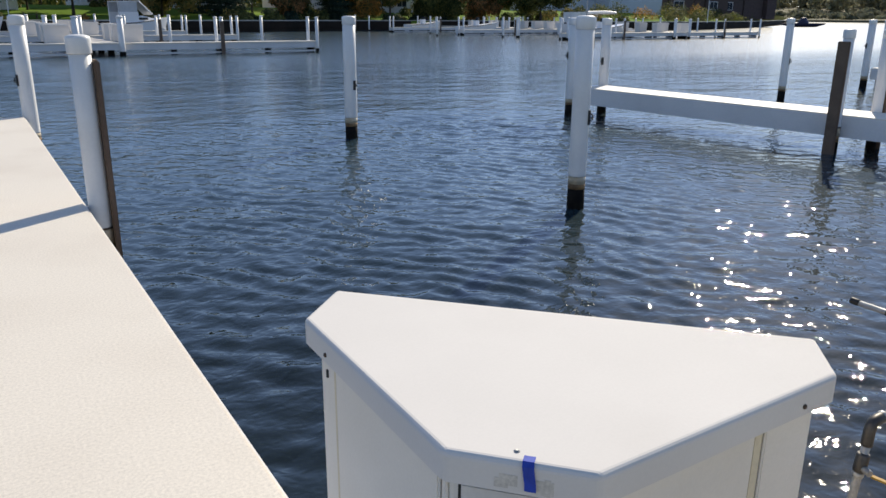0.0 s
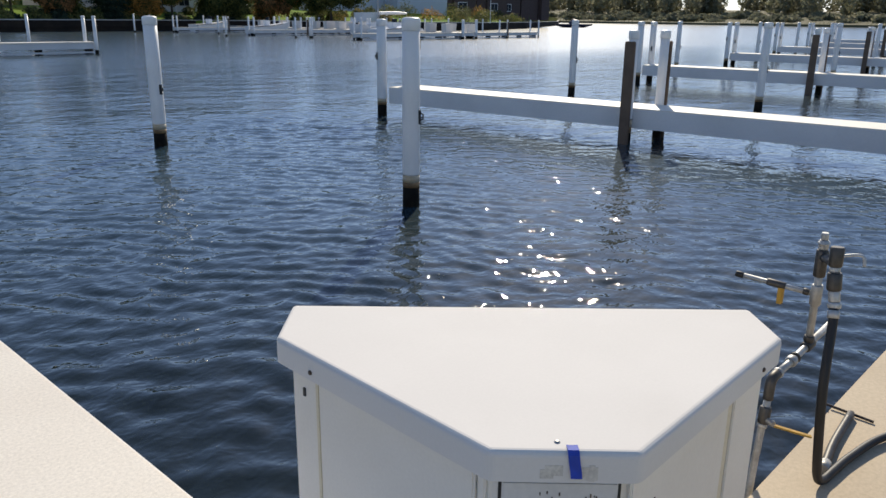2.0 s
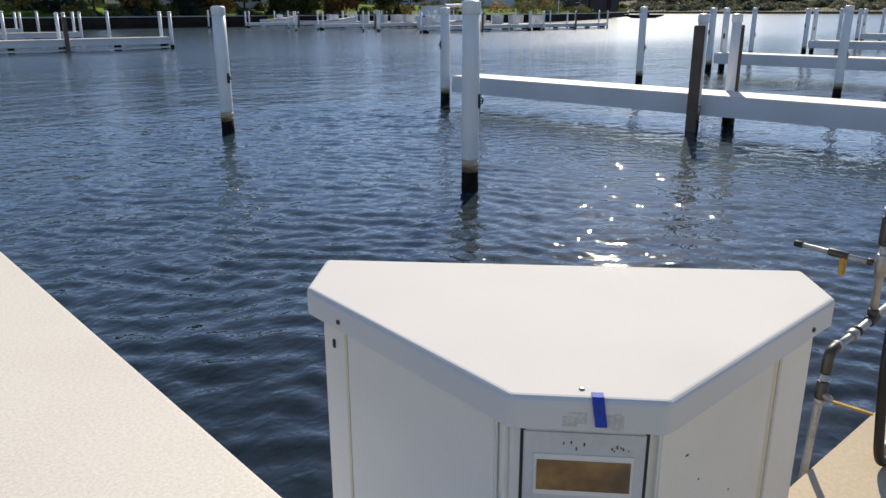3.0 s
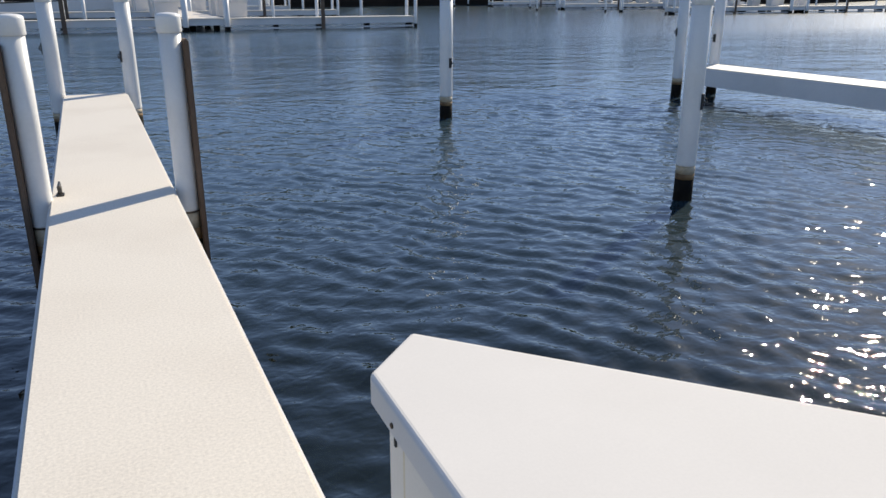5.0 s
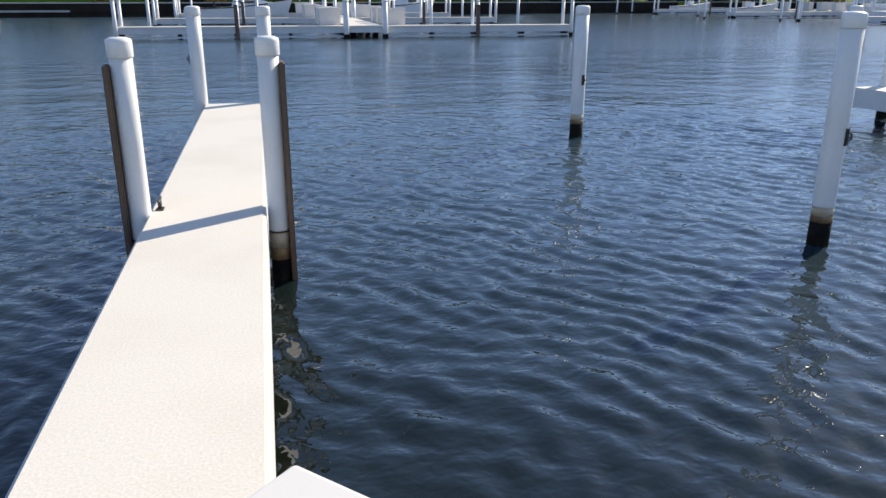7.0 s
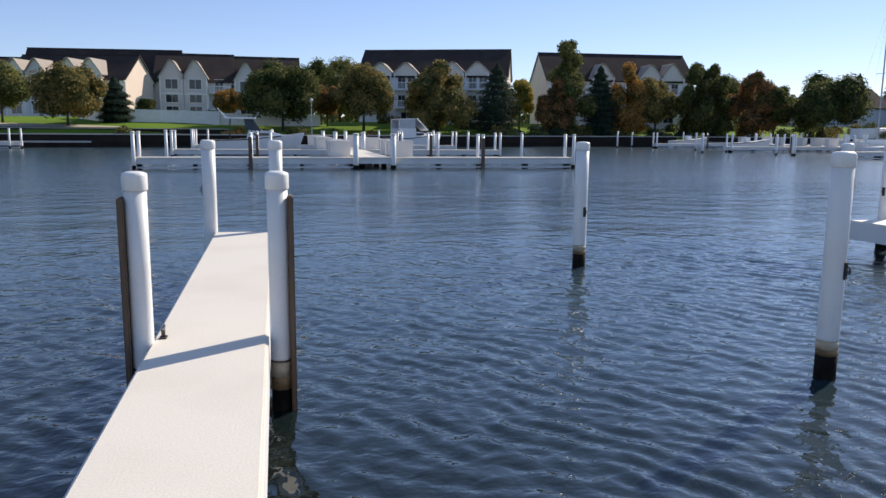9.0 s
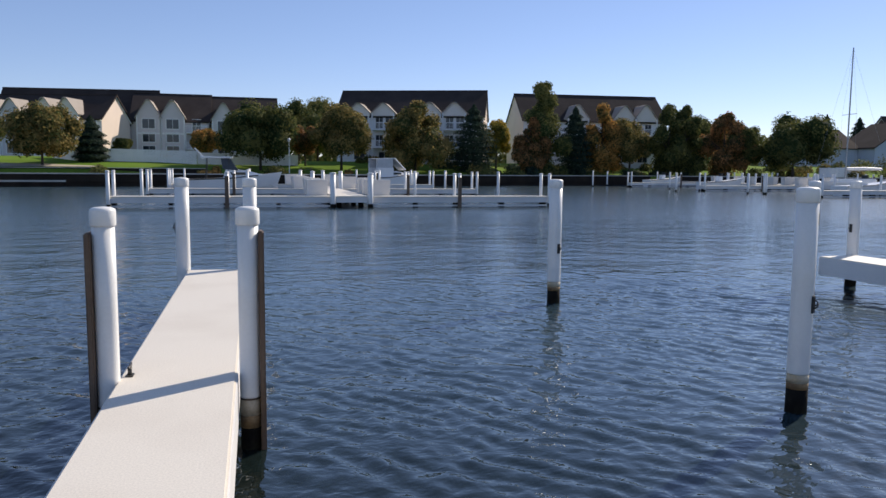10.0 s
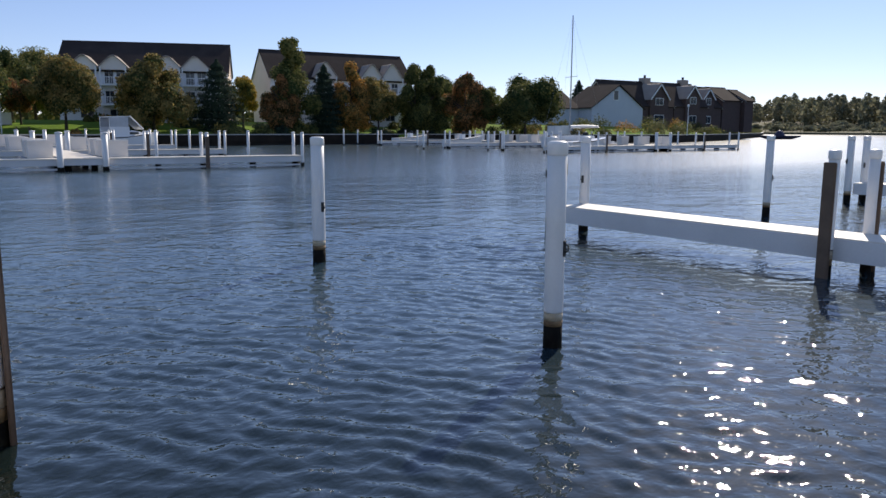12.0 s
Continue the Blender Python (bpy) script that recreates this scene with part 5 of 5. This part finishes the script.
build_lake_house(98.5, 112.0, 122.0, 6.2, 9.6, [], SIDING_B, "low garage wing with a dark roof")
build_gable_house(119.6, 118.0, 15.0, 9.0, 6.3, 10.9, SIDING_B, "pale blue gabled boathouse wall with one attic window")
build_lake_house(126.0, 146.0, 126.0, 7.4, 12.9, [(140.6, 6.2, 12.3)], BRICK, "brown house with a dark roof and chimney", 141.7)
build_lake_house(147.5, 159.4, 127.0, 7.6, 13.0, [(153.6, 5.2, 12.3)], BRICK, "brown brick house with a gabled dormer", 156.4)
build_lake_house(160.0, 167.4, 129.0, 7.6, 12.6, [(161.8, 4.4, 11.9)], BRICK, "brown brick house with a gabled dormer")
build_lake_house(168.0, 175.2, 129.0, 9.4, 12.7, [], BRICK, "dark brown brick house with a low roof")
build_lake_house(175.7, 179.2, 128.0, 9.4, 12.2, [], BRICK, "dark brown brick house at the end of the row")


# ---- trees ----
def build_tree(x, y, top, width, leaf, shape, seed, name="tree"):
    z0 = land_z(x, y) - 0.1
    h = top - z0
    rng = random.Random(seed)
    words = {"dark": "dark green", "green": "green", "autumn": "orange and green autumn", "red": "reddish brown autumn", "yellow": "yellow autumn", "olive": "olive and brown autumn", "spruce": "dark blue-green"}
    kind = {"round": "rounded tree", "upright": "upright tree", "cone": "spruce"}[shape]
    root = thing(name, f"{words[leaf]} {kind} on the lawn", "tree", (x, y, z0))
    tr = max(0.10, h * 0.018)
    trunk = bmesh.new()
    low = h * (0.15 if shape == "round" else 0.07 if shape == "upright" else 0.03)
    width *= 1.08 if shape == "round" else 1.2
    lean = rng.uniform(-0.3, 0.3)
    add_tube(trunk, [(0, 0, -0.3), (0.02, 0, h * 0.15), (lean * 0.5, 0.1, h * 0.5), (lean, 0, h * 0.86)], [tr * 1.5, tr, tr * 0.6, tr * 0.12], 8)
    if shape != "cone":
        for k in range(8):
            a, zz = rng.uniform(0, 6.28), rng.uniform(0.22, 0.6) * h
            ln = width * rng.uniform(0.25, 0.42)
            add_tube(trunk, [(lean * zz / h, 0, zz), (math.cos(a) * ln * 0.5, math.sin(a) * ln * 0.5, zz + ln * 0.35), (math.cos(a) * ln, math.sin(a) * ln, zz + ln * 0.75)], [tr * 0.45, tr * 0.28, tr * 0.08], 6)
    part("trunk", trunk, BARK, root, smooth=True)
    # crown: clumps scattered over bulges, with gaps between
    bulges = []
    if shape == "round":
        for k in range(22):
            a, e = rng.uniform(0, 6.28), rng.uniform(-0.75, 1.0)
            rr = math.sqrt(max(0.0, 1 - e * e)) * rng.uniform(0.58, 0.96)
            bulges.append((math.cos(a) * rr * width / 2, math.sin(a) * rr * width / 2, low + (h - low) * (0.5 + 0.36 * e), rng.uniform(0.13, 0.26) * width))
        bulges.append((0, 0, low + (h - low) * 0.5, width * 0.36))
    elif shape == "upright":
        for k in range(26):
            t = (k + rng.random()) / 26
            a = rng.uniform(0, 6.28)
            prof = math.sin(math.pi * (0.12 + 0.82 * t)) ** 0.8 * (1.12 - 0.6 * t)
            rr = prof * rng.uniform(0.3, 1.0)
            bulges.append((math.cos(a) * rr * width / 2, math.sin(a) * rr * width / 2, low + (h - low) * (0.06 + 0.9 * t), width * rng.uniform(0.16, 0.25) * (1.1 - 0.5 * t)))
    verts, faces = [], []

    def leafcard(p, nrm, size):
        u = nrm.orthogonal().normalized()
        u.rotate(Matrix.Rotation(rng.uniform(0, 6.28), 3, nrm))
        v = nrm.cross(u)
        i = len(verts)
        bend = nrm * size * 0.25
        verts.extend([p - u * size - bend, p - v * size * 0.6, p + u * size - bend, p + v * size * 0.6])
        faces.append((i, i + 1, i + 2, i + 3))

    if shape == "cone":
        for k in range(11000):
            t = rng.random() ** 0.75
            zz = low + (h - low) * (1 - t)
            tier = 0.78 + 0.22 * math.sin(zz * 7.0 + rng.uniform(-0.6, 0.6))
            rad = width / 2 * min(1.0, t * 2.1) ** 0.8 * tier * rng.uniform(0.5, 1.1) + 0.05
            a = rng.uniform(0, 6.28)
            nrm = Vector((math.cos(a) * 0.8, math.sin(a) * 0.8, rng.uniform(-0.1, 0.8))).normalized()
            leafcard(Vector((math.cos(a) * rad, math.sin(a) * rad, zz - rad * 0.22)), nrm, rng.uniform(0.10, 0.20))
    else:
        total = sum(b[3] ** 2 for b in bulges)
        for bx, by, bz, br in bulges:
            # the dense twiggy heart of each bulge, well inside its leaves
            i = len(verts)
            for a in range(5):
                for c in range(7):
                    th, ph = math.pi * (a + 0.5) / 5, 2 * math.pi * c / 7
                    q = br * rng.uniform(0.50, 0.80)
                    verts.append(Vector((bx + q * math.sin(th) * math.cos(ph), by + q * math.sin(th) * math.sin(ph), bz + q * math.cos(th))))
            for a in range(4):
                for c in range(7):
                    faces.append((i + a * 7 + c, i + a * 7 + (c + 1) % 7, i + (a + 1) * 7 + (c + 1) % 7, i + (a + 1) * 7 + c))
        for bx, by, bz, br in bulges:
            for k in range(int(17000 * br * br / total)):
                d = Vector((rng.gauss(0, 1), rng.gauss(0, 1), rng.gauss(0, 1) * 0.9)).normalized()
                rad = br * rng.uniform(0.25, 1.04) ** 0.6
                p = Vector((bx, by, bz)) + d * rad
                nrm = (d + Vector((rng.uniform(-0.7, 0.7), rng.uniform(-0.7, 0.7), rng.uniform(-0.3, 0.8)))).normalized()
                leafcard(p, nrm, rng.uniform(0.10, 0.21) * (0.75 + width * 0.05))
    me = bpy.data.meshes.new("crown")
    me.from_pydata([tuple(v) for v in verts], [], faces)
    me.materials.append(LEAF[leaf])
    crown = new("crown", me)
    crown.parent = root
    return root


TREES = [
    (1.0, 103, 10.0, 8.6, "dark", "round"), (12.0, 106, 10.2, 7.2, "olive", "round"), (7.3, 110, 8.2, 3.4, "red", "round"),
    (22.5, 106, 10.7, 8.0, "olive", "upright"), (31.7, 108, 11.1, 6.0, "spruce", "cone"), (36.5, 112, 9.7, 3.8, "yellow", "round"),
    (43.0, 109, 15.0, 6.6, "green", "upright"), (40.6, 107.5, 9.4, 4.4, "red", "upright"), (48.7, 110, 11.4, 5.0, "spruce", "cone"), (53.8, 111, 11.8, 6.1, "autumn", "upright"),
    (58.1, 110, 10.0, 5.8, "olive", "round"), (64.3, 109, 12.0, 6.2, "dark", "upright"), (67.8, 110, 12.2, 5.6, "dark", "upright"),
    (74.5, 109, 11.0, 7.0, "red", "upright"), (81.5, 101.5, 10.0, 10.4, "dark", "round"), (77.6, 108, 9.2, 5.0, "dark", "round"),
    (124.2, 145, 14.3, 5.0, "spruce", "cone"), (132.9, 145, 13.9, 5.4, "spruce", "cone"),
    (-23.8, 97, 8.8, 7.2, "olive", "round"), (-19.8, 104, 7.9, 3.6, "spruce", "cone"), (-31.4, 99, 9.0, 6.1, "green", "round"),
    (-16.6, 107, 5.5, 2.0, "dark", "round"), (-6.1, 108, 6.7, 3.6, "autumn", "round"),
    (8.6, 150, 14.3, 9.5, "dark", "round"), (13.1, 160, 15.2, 11.5, "green", "round"), (17.5, 152, 13.9, 9.0, "green", "round"),
    (4.0, 158, 14.2, 9.0, "dark", "round"), (44.0, 150, 13.7, 6.0, "autumn", "round"), (88.0, 140, 12.5, 9.0, "dark", "round"), (94.0, 136, 11.5, 7.0, "dark", "round"), (101.0, 142, 11.8, 8.0, "dark", "round"),
]
for k, row in enumerate(TREES):
    build_tree(*row, seed=100 + k)


def build_shrub(x, y, h, w, leaf, seed, label="low rounded shrub beside the lawn"):
    rng = random.Random(seed)
    root = thing("shrub", label, "shrub", (x, y, land_z(x, y) - 0.05))
    verts, faces = [], []
    for k in range(700):
        d = Vector((rng.gauss(0, 1), rng.gauss(0, 1), abs(rng.gauss(0, 1)))).normalized()
        p = Vector((d.x * w / 2, d.y * w / 2, d.z * h)) * rng.uniform(0.6, 1.05) * (0.85 + 0.25 * noise.noise((d.x * 2 + seed, d.y * 2, d.z * 2)))
        u = Vector((rng.gauss(0, 1), rng.gauss(0, 1), rng.gauss(0, 1))).normalized() * rng.uniform(0.06, 0.16)
        v = u.cross(d).normalized() * u.length
        i = len(verts)
        verts.extend([tuple(p - u), tuple(p - v), tuple(p + u), tuple(p + v)])
        faces.append((i, i + 1, i + 2, i + 3))
    me = bpy.data.meshes.new("foliage")
    me.from_pydata(verts, [], faces)
    me.materials.append(LEAF[leaf])
    ob = new("foliage", me)
    ob.parent = root


rng = random.Random(8)
for k in range(34):
    x = rng.uniform(-30, 92)
    y = shore_y(x) + rng.choice((1.2, 2.0, 16, 19, 22)) + rng.uniform(-0.5, 0.5)
    build_shrub(x, y, rng.uniform(0.6, 1.5), rng.uniform(1.4, 3.6), rng.choice(("dark", "green", "autumn", "dark")), 300 + k)
for k in range(46):
    x = 28 + k * 1.6 + rng.uniform(-0.8, 0.8)
    build_shrub(x, shore_y(x) + rng.choice((2.2, 3.0, 11, 13)) + rng.uniform(-0.6, 0.6), rng.uniform(0.9, 2.0), rng.uniform(2.0, 4.2), rng.choice(("dark", "dark", "spruce", "olive")), 500 + k, "dark evergreen shrub under the lawn trees")
for k in range(26):
    x = 100 + k * 3.2 + rng.uniform(-1, 1)
    build_shrub(x, shore_y(x) + rng.uniform(2.0, 14), rng.uniform(1.6, 3.6), rng.uniform(3, 6), rng.choice(("green", "autumn", "tan", "dark")), 400 + k, "tall garden shrub before the brick houses")


def build_far_wood():
    """The wooded far bank: crowns run together, as stuff."""
    rng = random.Random(77)
    verts, faces = [], []
    spots = []
    for k in range(70):
        x = 175 + k * 3.6 + rng.uniform(-6, 6)
        spots.append((x, shore_y(x) + rng.uniform(40, 110), None))
    for k in range(460):
        x = rng.uniform(480, 570)
        spots.append((x, -330 + k * 2.4 + rng.uniform(-5, 5), bank_z(x) - 0.5))
    for k in range(260):
        x = rng.uniform(446, 476)
        spots.append((x, -330 + k * 4.2 + rng.uniform(-5, 5), bank_z(x) - 0.5))
    for x, y, z0 in spots:
        near = z0 is None
        z0 = land_z(x, y) if near else z0
        h = rng.uniform(5, 11) if near else rng.uniform(12, 21) if x > 478 else rng.uniform(1.5, 4.5)
        w = rng.uniform(2.2, 4.2) if near else rng.uniform(4.0, 7.5)
        for j in range(260):
            t = rng.random()
            a, rr = rng.uniform(0, 6.28), w * math.sin(math.pi * (0.15 + 0.8 * t)) * rng.uniform(0.4, 1)
            p = Vector((x + math.cos(a) * rr, y + math.sin(a) * rr, z0 + h * (0.02 + 0.95 * t)))
            u = Vector((rng.gauss(0, 1), rng.gauss(0, 1), rng.gauss(0, 1))).normalized() * (rng.uniform(0.5, 1.0) if near else rng.uniform(0.7, 1.5))
            v = u.orthogonal().normalized() * u.length
            i = len(verts)
            verts.extend([tuple(p - u), tuple(p - v), tuple(p + u), tuple(p + v)])
            faces.append((i, i + 1, i + 2, i + 3))
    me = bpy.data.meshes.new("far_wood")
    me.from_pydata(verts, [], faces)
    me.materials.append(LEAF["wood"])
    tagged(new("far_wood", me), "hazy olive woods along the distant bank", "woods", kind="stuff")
    verts, faces = [], []
    for k in range(12000):
        if k % 2:
            x = rng.uniform(160, 425)
            y = shore_y(x) + rng.uniform(0.5, 50)
            z = land_z(x, y)
        else:
            x, y = rng.uniform(431, 500), rng.uniform(-330, 700)
            z = bank_z(x) - 0.2
        hh = rng.uniform(0.5, 1.8)
        i = len(verts)
        dx, dy = rng.uniform(-0.5, 0.5), rng.uniform(-0.3, 0.3)
        verts.extend([(x - 0.4, y, z), (x + 0.4, y, z), (x + dx, y + dy, z + hh)])
        faces.append((i, i + 1, i + 2))
    me = bpy.data.meshes.new("reeds")
    me.from_pydata(verts, [], faces)
    me.materials.append(LEAF["tan"])
    tagged(new("reeds", me), "tan and green reeds on the distant bank", "reeds", kind="stuff")


build_far_wood()


def build_back_wood():
    """Woods behind the houses, crowns run together."""
    rng = random.Random(78)
    verts, faces = [], []
    for k in range(150):
        x = -130 + k * 2.2 + rng.uniform(-2, 2)
        y = 168 + rng.uniform(0, 26) + max(0, x - 100) * 0.5
        h, w = rng.uniform(6.5, 10.5), rng.uniform(2.5, 4.5)
        for j in range(150):
            t = rng.random()
            a, rr = rng.uniform(0, 6.28), w * math.sin(math.pi * (0.2 + 0.75 * t)) * rng.uniform(0.4, 1)
            p = Vector((x + math.cos(a) * rr, y + math.sin(a) * rr, G0 - 0.5 + h * t))
            u = Vector((rng.gauss(0, 1), rng.gauss(0, 1), rng.gauss(0, 1))).normalized() * rng.uniform(0.4, 0.9)
            v = u.orthogonal().normalized() * u.length
            i = len(verts)
            verts.extend([tuple(p - u), tuple(p - v), tuple(p + u), tuple(p + v)])
            faces.append((i, i + 1, i + 2, i + 3))
    me = bpy.data.meshes.new("back_wood")
    me.from_pydata(verts, [], faces)
    me.materials.append(LEAF["green"])
    tagged(new("back_wood", me), "dark green woods behind the houses", "woods", kind="stuff")


build_back_wood()


def build_lamp_post(x, y, h):
    root = thing("lamp_post", "slim white lamp post with a round globe", "lamp", (x, y, land_z(x, y) - 0.05))
    part("pole", lathe([(0.09, 0), (0.06, 0.3), (0.05, h)], 8), TRIM, root)
    part("globe", lathe([(0.06, h), (0.2, h + 0.15), (0.24, h + 0.32), (0.16, h + 0.5), (0.03, h + 0.56)], 10), TRIM, root, "white globe", smooth=True)


build_lamp_post(4.6, 99.5, 4.0)
build_lamp_post(112.0, 93.0, 5.0)


def build_picnic_table(x, y):
    root = thing("picnic_table", "brown wooden picnic table on the lawn", "table", (x, y, land_z(x, y)))
    part("tabletop", box(-0.9, 0.9, -0.38, 0.38, 0.70, 0.75, 0.01), FENDER, root)
    for s in (-1, 1):
        part("bench", box(-0.9, 0.9, s * 0.72 - 0.13, s * 0.72 + 0.13, 0.42, 0.46, 0.01), FENDER, root)
        part("leg_frame", box(s * 0.65 - 0.04, s * 0.65 + 0.04, -0.8, 0.8, -0.1, 0.42), FENDER, root)
        part("leg_frame", box(s * 0.65 - 0.04, s * 0.65 + 0.04, -0.3, 0.3, 0.42, 0.70), FENDER, root)


build_picnic_table(6.8, 100.5)
